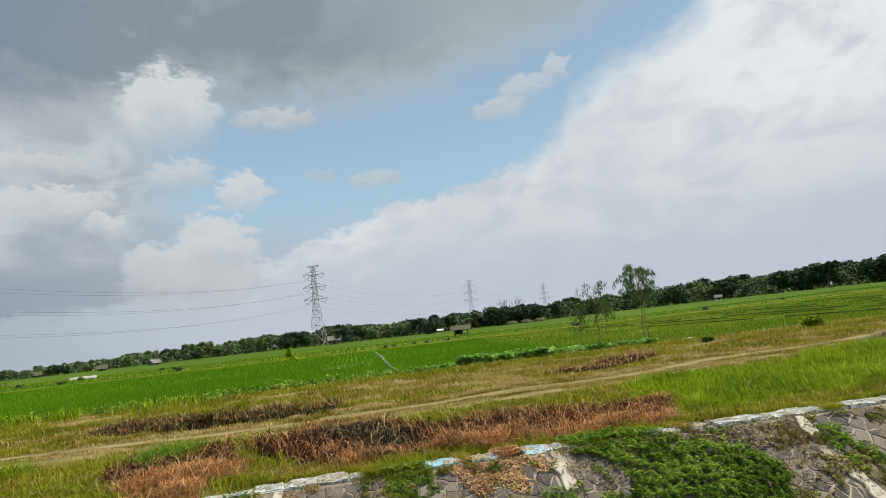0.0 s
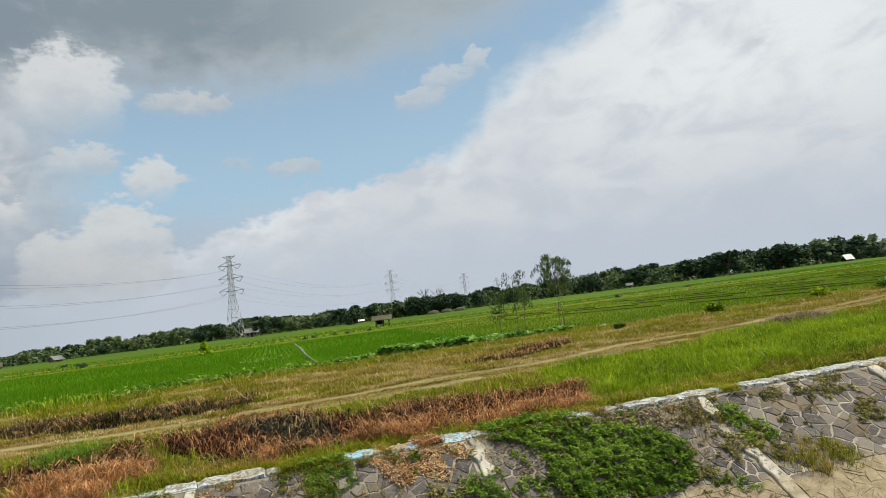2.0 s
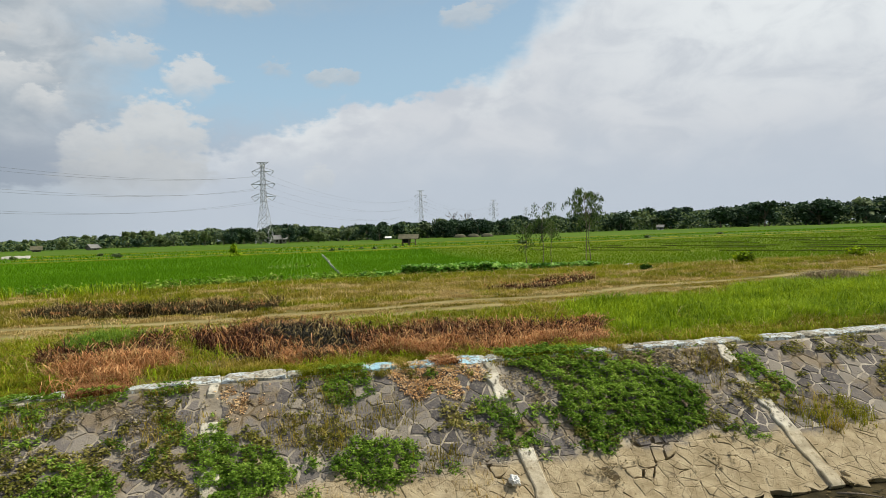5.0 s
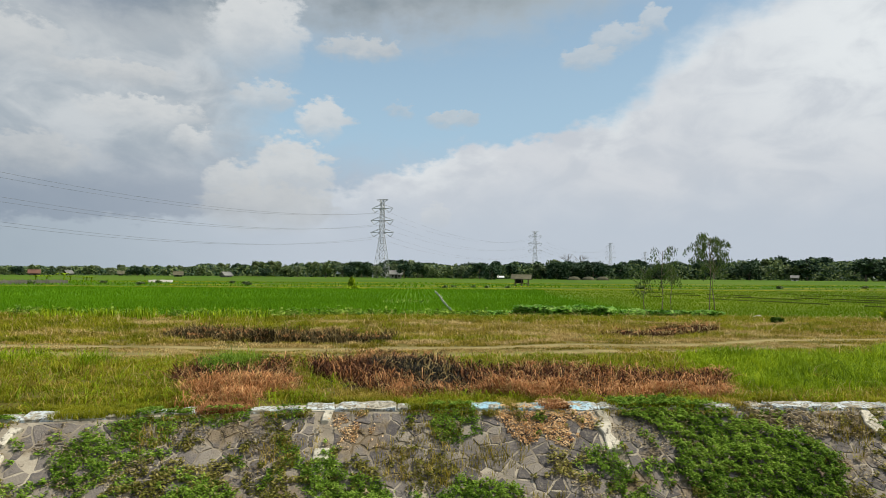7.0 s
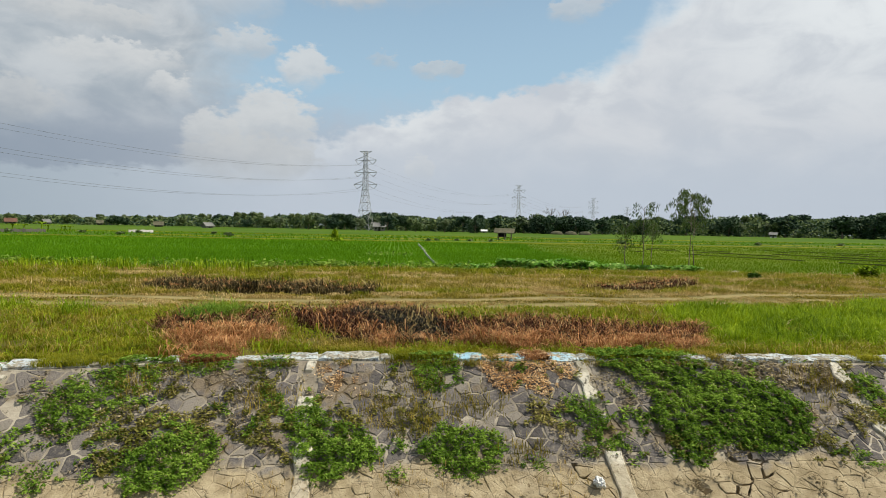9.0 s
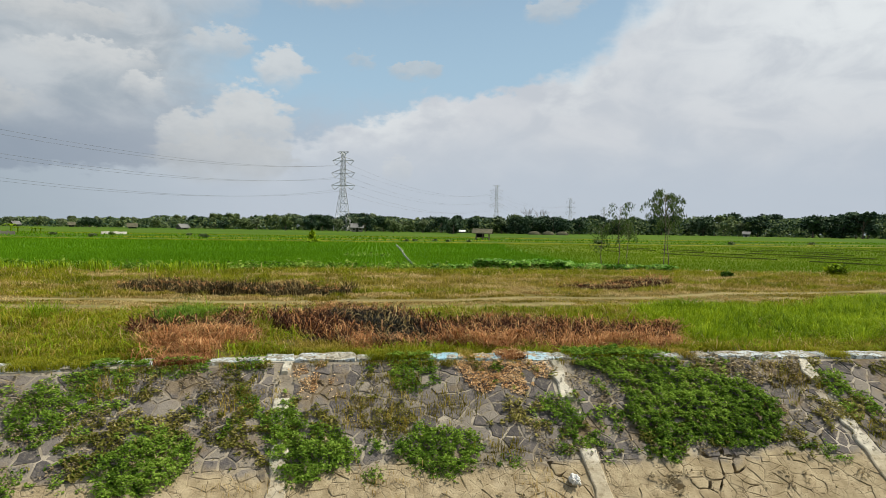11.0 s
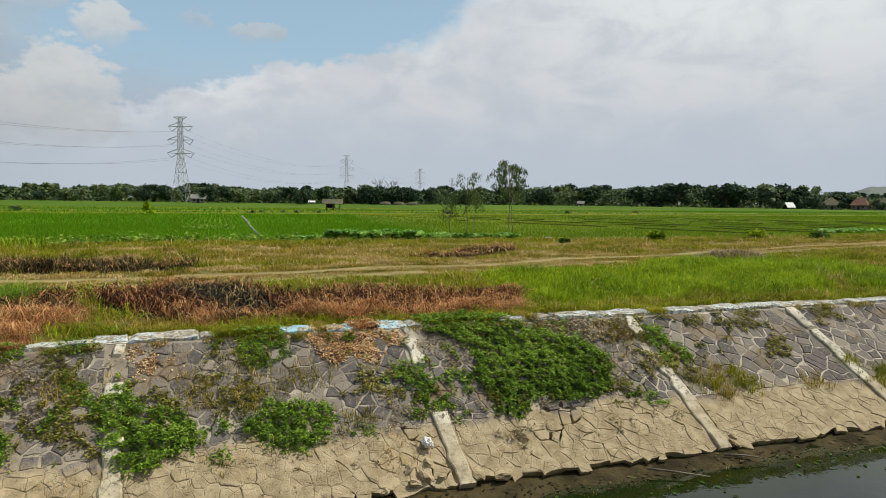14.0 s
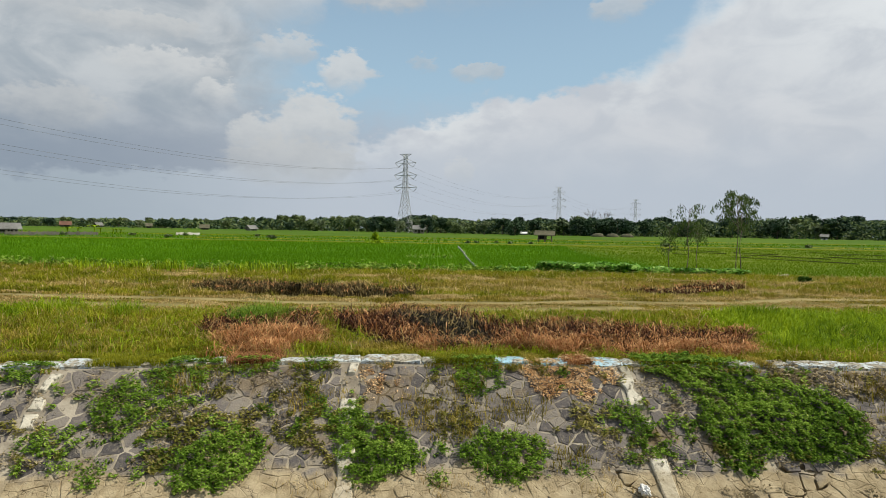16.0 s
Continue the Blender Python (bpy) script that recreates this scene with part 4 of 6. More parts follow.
def zones(x, y):
    """A number for the kind of cover at each place of the bank."""
    jx, jy = x + (fbm(x, y, 1.6, 31) - 0.5) * 0.8, y + (fbm(x, y, 1.6, 37) - 0.5) * 0.8
    k = np.zeros(len(x), int)  # 0 dry grass
    v = fbm(x, y, 0.5, 41) + 0.3 * (field_noise(x, y, 3.0, 47) - 0.5)
    ty = y - 0.26 * np.maximum(0, x - 2.0)  # across the track
    tj = ty + (fbm(x, y, 0.9, 38) - 0.5) * 1.2
    front = tj < 14.2
    k[front & (v > 0.30)] = 1  # green grass
    k[front & (x < -5.5) & (v > 0.58)] = 2
    k[(jx > 5.4) & (jx < 17.0) & (tj < 13.0 + 0.8 * np.sin(x * 1.1)) & (v > 0.30) & (jy > 10.0)] = 2  # lush
    k[front & (x > 17.0) & (v < 0.36)] = 0
    k[(tj > 17.0) & (v > 0.52)] = 1
    k[(tj > 16.4) & (jy < 27) & (fbm(x, y * 1.6, 0.7, 43) > 0.58)] = 3  # straw
    k[(tj > 16.4) & (jx < -0.43 * jy + 0.3) & (v > 0.34)] = 1
    k[(jy > 25.0) & (v > 0.36)] = 1
    k[(tj > 13.9) & (tj < 16.6) & (fbm(x * 0.5, y * 3, 0.6, 44) > 0.50)] = 3
    k[((np.abs(ty - 14.5) < 0.26) | (np.abs(ty - 15.8) < 0.3)) & (fbm(x, y, 1.1, 48) > 0.36)] = 7  # ruts, bare
    k[inside(jx, jy, [(-7.5, 19.6), (-6.0, 20.2), (-2.5, 19.2), (-0.7, 18.8), (-0.7, 17.2), (-2.6, 16.9), (-4.9, 17.2), (-6.3, 18.0)])] = 8
    k[inside(jx, jy, [(5.8, 20.3), (8.2, 21.6), (10.6, 22.6), (9.9, 20.9), (8.6, 19.7), (6.5, 19.1)])] = 9
    b = inside(jx, jy, BURNT)
    k[b] = 4  # dead, orange
    deep = b & (jy > 9.95) & (jy < 12.9 + 0.4 * np.sin(x * 2)) & (jx < 5.3) & (fbm(x, y, 1.3, 51) > 0.24)
    k[deep] = 5  # dark brown
    k[b & (jx < -0.2) & (fbm(x, y, 1.0, 53) > 0.42)] = 5
    k[b & inside(jx, jy, [(-0.9, 12.8), (0.3, 12.8), (0.55, 11.4), (0.9, 9.9), (0.1, 9.9), (-0.3, 11.3)])] = 6  # charred
    s = inside(jx, jy, SIDE)
    k[s] = 5
    k[s & (jy < 10.6)] = 4
    k[np.hypot(jx + 3.35, (jy - 12.3) * 0.7) < 0.42] = 2
    return k


def curls(name, x, y, z, long, rise, wide, mat, label):
    """Loose stalks that arch over and lie tangled on the ground."""
    n = len(x)
    a, l, h = rng.uniform(0, 2 * np.pi, n), long * rng.uniform(0.5, 1.3, n), rise * rng.uniform(0.3, 1.4, n)
    sway, w = rng.normal(0, 0.35, n) * l, wide * rng.uniform(0.6, 1.3, n)
    dx, dy = np.cos(a), np.sin(a)
    rows = []
    for t in (0.0, 0.25, 0.5, 0.75, 1.0):
        side = sway * 4 * t * (1 - t)
        c = np.stack([x + dx * l * t - dy * side, y + dy * l * t + dx * side, z + h * (3.2 * t - 2.9 * t * t)], 1)
        o = np.stack([-dy * w, dx * w, 0.5 * w], 1) * (1.0 - 0.7 * t)
        rows.append((c - o, c + o))
    co = np.stack([p for r in rows for p in r], 1)
    me = bpy.data.meshes.new(name)
    me.vertices.add(n * 10)
    me.vertices.foreach_set("co", np.ascontiguousarray(co, dtype=np.float32).ravel())
    quads = np.array([[2 * i, 2 * i + 1, 2 * i + 3, 2 * i + 2] for i in range(4)])
    me.loops.add(n * 16)
    me.loops.foreach_set("vertex_index", (np.arange(n)[:, None] * 10 + quads.ravel()[None]).astype(np.int32).ravel())
    me.polygons.add(n * 4)
    me.polygons.foreach_set("loop_start", np.arange(0, n * 16, 4, dtype=np.int32))
    me.update(calc_edges=True)
    me.materials.append(mat)
    return tagged(new(name, me), label, "grass", kind="stuff")


def grow(x0, x1, y0, y1, dens, size, seed):
    x, y = places(x0, x1, y0, y1, dens, seed)
    y = true_y(x, y)
    clump = field_noise(x, y, 3.2, 63) * 0.6 + field_noise(x, y, 7.0, 64) * 0.4
    stay = rng.uniform(0, 1, len(x)) < np.clip((clump - 0.30) * 3.6, 0.08, 1)
    x, y, clump = x[stay], y[stay], clump[stay]
    k, z = zones(x, y), ground_z(x, y)
    hv = (0.4 + 0.8 * fbm(x, y, 1.1, 61)) * (0.06 + 2.3 * clump ** 1.9)
    ty = y - 0.26 * np.maximum(0, x - 2.0)
    hv = hv * np.clip(np.abs(ty - 15.0) / 2.2, 0.22, 1.0)
    for kind, name, tall, lean, mat, label in ((0, "dry_grass", 0.11, 1.3, M_DRY, "short dry yellowish grass on the bank"), (1, "grass", 0.14, 1.3, M_GRASS, "yellow-green grass on the bank"),
                                               (2, "lush_grass", 0.27, 1.2, M_LUSH, "tall bright green grass on the bank"), (3, "straw", 0.08, 1.8, M_STRAW, "cut pale straw lying on the ground"),
                                               (4, "dead_grass", 0.20, 2.2, M_DEAD, "tall dead orange-brown grass"), (5, "brown_grass", 0.15, 1.6, M_BROWN, "scorched dark brown grass"),
                                               (6, "charred_grass", 0.20, 2.4, M_CHAR, "blackened burnt grass"), (8, "scorched_grass", 0.24, 1.0, M_SCORCH, "scorched dark grass beside the field"),
                                               (9, "brown_grass", 0.14, 1.2, M_BROWN, "patch of dark brown dead grass")):
        sel = k == kind
        if sel.sum() < 5:
            continue
        ob = blades(name, x[sel], y[sel], z[sel], tall * hv[sel] * (0.75 + 0.25 * size), 0.0042 * size, lean, mat, 0.035 * size, 3, size > 2)
        tagged(ob, label, "grass", kind="stuff")
    u = np.random.default_rng(seed + 5).uniform(0, 1, len(k))
    lying = ((k == 4) & (u > 0.60)) | ((k == 5) & (u > 0.98)) | ((k == 9) & (u > 0.92)) | ((k == 8) & (u > 0.95))
    if lying.sum() > 5:
        tagged(blades("fallen_straw", x[lying], y[lying], z[lying] + 0.05 + 0.14 * hv[lying], 0.05, 0.0055 * size, 4.5, M_FALLEN, 0.05, 3), "dead orange straw lying flat over the burnt patch", "grass", kind="stuff")
    mixed = ((k == 4) & (u < 0.34)) | ((k == 5) & (u < 0.05)) | ((k >= 6) & (k != 7) & (u < 0.14)) | ((k == 1) & (u < 0.03)) | ((k == 0) & (u < 0.04))
    if mixed.sum() > 5:
        tagged(blades("straw_stems", x[mixed], y[mixed], z[mixed], 0.30 * hv[mixed], 0.0036 * size, 2.0, M_STRAW, 0.06, 2), "pale dry stems among the grass", "grass", kind="stuff")


x, y = places(-9, 24, 9.0, 14.0, 260, 21)
y = true_y(x, y)
k, z = zones(x, y), ground_z(x, y)
u, v = rng.uniform(0, 1, len(x)), field_noise(x, y, 4.5, 67)
front = np.clip((11.0 - y) / 0.9, 0.0, 1.0) + 0.7 * np.clip((x - 2.6) / 1.0, 0.0, 1.0) + 0.5 * np.clip((y - 12.4) / 0.5, 0.0, 1.0)  # where the tangle lies thick
for kinds, share, long, rise, wide, mat, label in (((4,), 0.75, 0.24, 0.20, 0.007, M_FALLEN, "tangle of curling dead orange stalks"), ((5,), 0.16 + 0.34 * np.clip(front, 0, 1), 0.28, 0.22, 0.008, M_FALLEN, "curling pale stalks over scorched grass"), ((5,), 0.7, 0.26, 0.20, 0.007, M_BROWN, "tangle of dark scorched stalks"),
                                                   ((6,), 0.10, 0.3, 0.24, 0.006, M_STRAW, "pale stalks over charred grass"), ((6,), 0.9, 0.30, 0.20, 0.007, M_CHAR, "tangle of charred stalks"), ((0, 1), 0.30, 0.17, 0.12, 0.0045, M_DRY, "curling dry blades over the grass"),
                                                   ((1,), 0.3, 0.18, 0.13, 0.005, M_LUSH, "curling green blades over the grass"), ((2,), 0.75, 0.22, 0.22, 0.006, M_LUSH, "long arching green blades")):
    sel = np.isin(k, kinds) & (u < share * np.clip(2.2 * v, 0.1, 1.6))
    curls("stalks", x[sel], y[sel], z[sel] + 0.02, long, rise, wide, mat, label)
    u = rng.uniform(0, 1, len(x))
x, y = rng.normal(-3.35, 0.26, 500), rng.normal(12.3, 0.3, 500)
tagged(blades("grass_tuft", x, y, ground_z(x, y), 0.36, 0.006, 1.1, M_CREEP, 0.03, 3), "dense blue-green grass tuft among scorched grass", "grass", kind="stuff")

grow(-12, 36, 9.22, 12.0, 860, 1.1, 1)
grow(-15, 44, 12.0, 17.6, 380, 1.6, 2)
grow(-22, 60, 17.6, 29.5, 240, 2.4, 3)

# tufts that hang over the coping's back edge
x = rng.uniform(-9, 28, 9000)
keep = fbm(x, x * 0, 1.6, 71) > 0.52
x = x[keep]
tagged(blades("grass", x, 9.22 + rng.uniform(-0.08, 0.14, len(x)) - bend(x), np.full(len(x), 0.0), 0.11, 0.0036, 1.6, M_GRASS, 0.03, 4), "grass leaning over the back of the coping", "grass", kind="stuff")

# stretches of the coping that are overgrown
for lo, hi, n, mat, label in ((-4.4, -3.45, 800, M_GRASS, "green grass grown over the coping"), (-2.75, -2.15, 1000, M_DEAD, "dead orange straw hanging over the coping"), (-0.05, 0.75, 900, M_GRASS, "low grass grown over the coping"), (1.2, 1.4, 150, M_DRY, "dry grass on the coping"),
                              (1.75, 2.08, 260, M_DEAD, "dead straw lying over the coping"), (2.7, 3.85, 600, M_GRASS, "green grass grown over the coping"), (4.38, 4.55, 160, M_DRY, "dry grass on the coping"), (6.62, 6.9, 250, M_GRASS, "grass grown over the coping"), (12.5, 12.9, 500, M_GRASS, "grass grown over the coping")):
    x = rng.uniform(lo, hi, n)
    y = 8.95 + rng.uniform(-0.27, 0.24, n) - bend(x)
    tagged(blades("coping_grass", x, y, np.full(n, 0.04), 0.07, 0.0038, 1.9, mat, 0.03, 3), label, "grass", kind="stuff")
x = rng.uniform(-9, 24, 6000)
x = x[fbm(x, x * 0 + 5, 1.3, 72) > 0.55]
tagged(blades("dry_grass", x, 8.70 + rng.uniform(-0.12, 0.10, len(x)) - bend(x), np.full(len(x), -0.02), 0.07, 0.0034, 1.8, M_DRY, 0.03, 3), "dry grass growing over the front of the coping", "grass", kind="stuff")

# near bank below the camera
x, y = rng.uniform(-2, 16, 4500), rng.uniform(1.6, 3.95, 4500)
tagged(blades("grass", x, y, ground_z(x, y), 0.2, 0.005, 0.9, M_LUSH, 0.04, 3), "green grass on the near bank of the canal", "grass", kind="stuff")
x, y = rng.uniform(4, 13, 26000), rng.uniform(2.6, 4.2, 26000)
p = np.stack([x, y, np.maximum(ground_z(x, y), WATER_Z) + rng.uniform(0.03, 0.2, len(x))], 1)
tagged(leaves("creeper", p, 0.035, M_CREEP, 0.5), "green creeper on the near bank at the water", "creeper", kind="stuff")

# ---- crops and fields ----


def rice(name, x0, x1, y0, y1, row, step, tall, wide, mat, label, per, cut=None, seed=3):
    """Rows of rice clumps running away from the canal."""
    r = np.random.default_rng(seed)
    gx, gy = np.meshgrid(np.arange(x0, x1, row), np.arange(y0, y1, step))
    x, y = gx.ravel() + r.normal(0, row * 0.12, gx.size), gy.ravel() + r.normal(0, step * 0.2, gx.size)
    ok = (x > -0.72 * y - 3) & (x < 2.1 * y + 5) & (fbm(x, y, 0.12, 81) > 0.12) & (np.abs(x - 2.0 - 0.0122 * (y - 33)) > 0.12)
    if cut is not None:
        ok &= cut(x, y)
    x, y = x[ok], y[ok]
    return tagged(blades(name, x, y, ground_z(x, y), tall * (0.8 + 0.4 * fbm(x, y, 0.2, 83)), wide, 0.45, mat, wide * 2.2, per), label, "rice", kind="stuff")


SPLIT = lambda x, y: x < 12.5 + 0.08 * (y - 30) - 2.2 * np.sin((y - 30) * 0.06)
rice("rice", -46, 24, 31, 52, 0.19, 0.17, 0.25, 0.011, M_RICE, "even stand of bright green young rice", 4, SPLIT)
rice("rice", -80, 28, 52, 84, 0.4, 0.45, 0.30, 0.028, M_RICE, "even stand of bright green young rice", 4, SPLIT, 4)
FURROWS = [21.5 + 6.2 * i + 0.9 * math.sin(i * 2.3) for i in range(9)]


def furrow_gap(x, y):
    """How far a place lies from the nearest open furrow of the slanting beds."""
    at = x - 0.42 * (65.0 - y)
    return np.min([np.abs(at - f) for f in FURROWS], axis=0)


rice("rice", 10, 96, 31, 56, 0.3, 0.22, 0.13, 0.016, M_OLIVE, "thin olive green young rice", 4, lambda x, y: ~SPLIT(x, y) & (furrow_gap(x, y) > 0.55) & (fbm(x * 0.4, y, 0.6, 91) > 0.22), 5)
rice("rice", 12, 180, 56, 92, 0.55, 0.5, 0.16, 0.036, M_OLIVE, "thin olive green young rice", 4, lambda x, y: ~SPLIT(x, y) & (furrow_gap(x, y) > 0.7), 6)
rice("rice", -110, 260, 96, 150, 1.2, 1.6, 0.34, 0.08, M_RICE, "pale green rice far across the plain", 3, lambda x, y: fbm(x * 0.2, y, 0.12, 93) > 0.42, 8)

# low earth ridges between the fields, with dark wet furrows
def ridge(x0, y0, x1, y1, wide=0.5, tall=0.22, mat=None, label="low weedy earth ridge between the fields"):
    n = max(4, int(math.hypot(x1 - x0, y1 - y0) / 1.2))
    d = Vector((x1 - x0, y1 - y0, 0)).normalized()
    s = Vector((-d.y, d.x, 0))
    bm = bmesh.new()
    rows = []
    for i in range(n + 1):
        p = Vector((x0 + (x1 - x0) * i / n, y0 + (y1 - y0) * i / n, -0.15)) + s * float(rng.normal(0, 0.06))
        h = tall * float(rng.uniform(0.7, 1.2))
        rows.append([bm.verts.new(p + s * a * wide + Vector((0, 0, b * h))) for a, b in ((-0.5, -0.2), (-0.3, 0.8), (0.0, 1.0), (0.3, 0.8), (0.5, -0.2))])
    for a, b in zip(rows, rows[1:]):
        for k in range(4):
            bm.faces.new((a[k], a[k + 1], b[k + 1], b[k]))
    return tagged(part("field_ridge", bm, mat or M_SOIL, smooth=True), label, "field ridge", kind="structure")


M_WET = plain("wet dark soil", (0.022, 0.028, 0.008), (0.05, 0.055, 0.016), 0.8, 10.0, 0.95, 0.05)
for i, f in enumerate(FURROWS):
    y0, y1 = 33.5 + (i % 3) * 1.3, 62.0 + (i * 7 % 5) * 4.0
    while y0 < y1:
        y2 = min(y1, y0 + float(rng.uniform(4.0, 11.0)))
        ridge(f + 0.42 * (65 - y0), y0, f + 0.42 * (65 - y2), y2, 0.24, 0.09, M_WET, "dark wet furrow between beds of young rice")
        y0 = y2 + float(rng.uniform(1.5, 6.0))
for x0, y0, x1, y1 in ((-90, 86, 24, 88), (24, 88, 190, 96), (-40, 104, 60, 110), (60, 104, 260, 125), (-160, 130, 120, 150)):
    ridge(x0, y0, x1, y1, 0.9, 0.16, M_GRASS)
ridge(2.0, 33.0, 2.5, 74.0, 0.06, 0.15, M_SHEET, "narrow pale dry path ridge through the rice")


def broad_row(name, x0, x1, y0, tall, dens, label, width=1.0, mat=M_BROAD, size=0.2, slant=0.0):
    """A row of broad-leaved crops with stems and big leaves."""
    n = int((x1 - x0) * dens)
    x = rng.uniform(x0, x1, n)
    y = y0 + slant * (x - x0) + rng.uniform(-0.5, 0.5, n) * width
    bumpy = 0.5 + 0.7 * fbm(x, y, 1.1, 95)
    z = ground_z(x, y) + tall * bumpy * np.sqrt(rng.uniform(0.02, 1, n))
    ob = leaves(name, np.stack([x, y, z], 1), size, mat, 0.8, 1.3)
    return tagged(ob, label, "crop", kind="stuff")


broad_row("leaf_crop", 4.6, 9.4, 29.6, 0.55, 260, "thick row of broad-leaved green crops at the field edge", 1.0, M_BROAD, 0.24, 0.12)
broad_row("leaf_crop", 9.7, 14.6, 30.2, 0.36, 260, "thick row of broad-leaved green crops at the field edge", 1.1, M_BROAD, 0.18, 0.05)
broad_row("leaf_crop", 2.6, 4.6, 29.3, 0.30, 120, "loose row of broad-leaved crops at the field edge", 0.7, M_BROAD, 0.16, 0.1)
broad_row("leaf_crop", 41, 54, 35.5, 0.30, 60, "row of leafy crops far along the field edge", 1.4, M_BROAD, 0.26, 0.05)
for y0, slant in ((27.6, 0.005), (28.6, 0.005), (29.6, 0.005)):
    x = np.arange(-26, 4, 0.36) + rng.normal(0, 0.06, len(np.arange(-26, 4, 0.36)))
    x = x[rng.uniform(0, 1, len(x)) < 0.75]
    x, n = np.repeat(x, 20), len(x) * 20
    y = y0 + slant * x + rng.normal(0, 0.07, n)
    xs = x + rng.normal(0, 0.09, n)
    ob = leaves("seedlings", np.stack([xs, y, ground_z(xs, y) + np.abs(rng.normal(0.15, 0.10, n))], 1), 0.12, M_CREEP, 0.3)
    tagged(ob, "row of young leafy plants along the field edge", "crop", kind="stuff")
x = np.concatenate([rng.normal(c, 0.5, 60) for c in (-14.5, -11.0, -12.5, -6.5, -8.0)])
tagged(blades("tall_weeds", x, 27.0 + rng.normal(0, 0.8, len(x)), np.zeros(len(x)), 0.4, 0.02, 0.7, M_LUSH, 0.06, 3), "tall green weeds at the field edge", "weeds", kind="stuff")
x, y = np.meshgrid(np.arange(-1.6, 1.2, 0.35), np.arange(37.5, 40.0, 0.5))
x, y = np.repeat(x.ravel(), 8) + rng.normal(0, 0.05, x.size * 8), np.repeat(y.ravel(), 8) + rng.normal(0, 0.05, x.size * 8)
tagged(leaves("seedlings", np.stack([x, y, 0.2 + rng.normal(0.05, 0.05, len(x))], 1), 0.08, M_CREEP, 0.2), "small dark seedlings standing among the rice", "crop", kind="stuff")


def bush(x, y, r, h, mat, label, n=260, size=0.12, name="bush"):
    """A low bush of stems and leaves on the ground."""
    base = empty(name, pose(x, y, float(ground_z(x, y))))
    tagged(base, label, "bush")
    bm = bmesh.new()
    for i in range(7):
        a = rng.uniform(0, 6.28)
        tube(bm, [(0, 0, -0.05), (math.cos(a) * r * 0.3, math.sin(a) * r * 0.3, h * 0.5), (math.cos(a) * r * 0.7, math.sin(a) * r * 0.7, h * 0.85)], [0.03 * h, 0.02 * h, 0.006], 4)
    part("stems", bm, M_BARK, base)
    d = rng.normal(0, 1, (n, 3))
    d /= np.linalg.norm(d, axis=1)[:, None]
    d *= (rng.uniform(0.2, 1, n) ** 0.5 * rng.uniform(0.75, 1.15, n))[:, None]
    p = np.stack([d[:, 0] * r, d[:, 1] * r, np.abs(d[:, 2] * h * 0.55 + h * 0.5)], 1)
    ob = leaves("leaves", p, size, mat, 0.3)
    ob.parent = base
    return base


bush(14.3, 25.1, 0.24, 0.2, M_DARKLEAF, "small dark green bush on the grass")
bush(20.7, 27.2, 0.5, 0.5, M_LUSH, "upright green bush at the field edge", 320, 0.14)
bush(30.8, 26.6, 0.5, 0.35, M_DARKLEAF, "low dark bush at the field edge", 320, 0.14)
bush(27.5, 27.6, 0.5, 0.45, M_LUSH, "low green bush at the field edge", 240, 0.13)
bush(-7.4, 80.0, 1.0, 0.4, M_LUSH, "low dark shrub standing in the rice", 300, 0.35)
bush(-8.6, 92.0, 0.4, 1.4, M_LUSH, "slender young tree on a field ridge", 200, 0.4)
for x, y in ((-41, 100), (-52, 112), (-46, 120), (-60, 105), (-35, 128), (-30, 118), (-26, 104), (34, 96), (60, 104), (80, 112)):
    bush(x, y, 0.6, 0.5, M_WOOD_A, "dark shrub on a far field ridge", 90, 0.3)
for x in np.arange(4.0, 16.0, 2.6):
    bush(x + rng.normal(0, 0.6), 98 + rng.normal(0, 1.5), 0.45, 0.3, M_WOOD_A, "dark shrub on a far field ridge", 60, 0.25)

bm = bmesh.new()
bmesh.ops.create_icosphere(bm, subdivisions=3, radius=1.0)
for v in bm.verts:
    k = 1 + 0.18 * noise.noise(v.co * 1.7)
    v.co = Vector((v.co.x * 0.24 * k, v.co.y * 0.17 * k, max(-0.02, v.co.z * 0.13 * k)))
sack = part("white_sack", bm, M_WHITE, smooth=True)
sack.location = (16.3, 30.2, float(ground_z(16.3, 30.2)) + 0.02)
tagged(sack, "filled white sack lying at the field edge", "sack")


def hay(x, y):
    """A flat heap of cut straw."""
    n = 700
    a, d = rng.uniform(0, 6.28, n), np.sqrt(rng.uniform(0, 1, n))
    px, py = x + np.cos(a) * d * 1.5, y + np.sin(a) * d * 0.7
    tagged(blades("straw_heap", px, py, ground_z(px, py) + 0.22 * (1 - d * d), 0.16, 0.009, 1.8, M_LITTER, 0.05, 4), "heap of dry brown straw on the grass", "straw heap", kind="stuff")


hay(15.6, 16.7)

# ---- trees ----


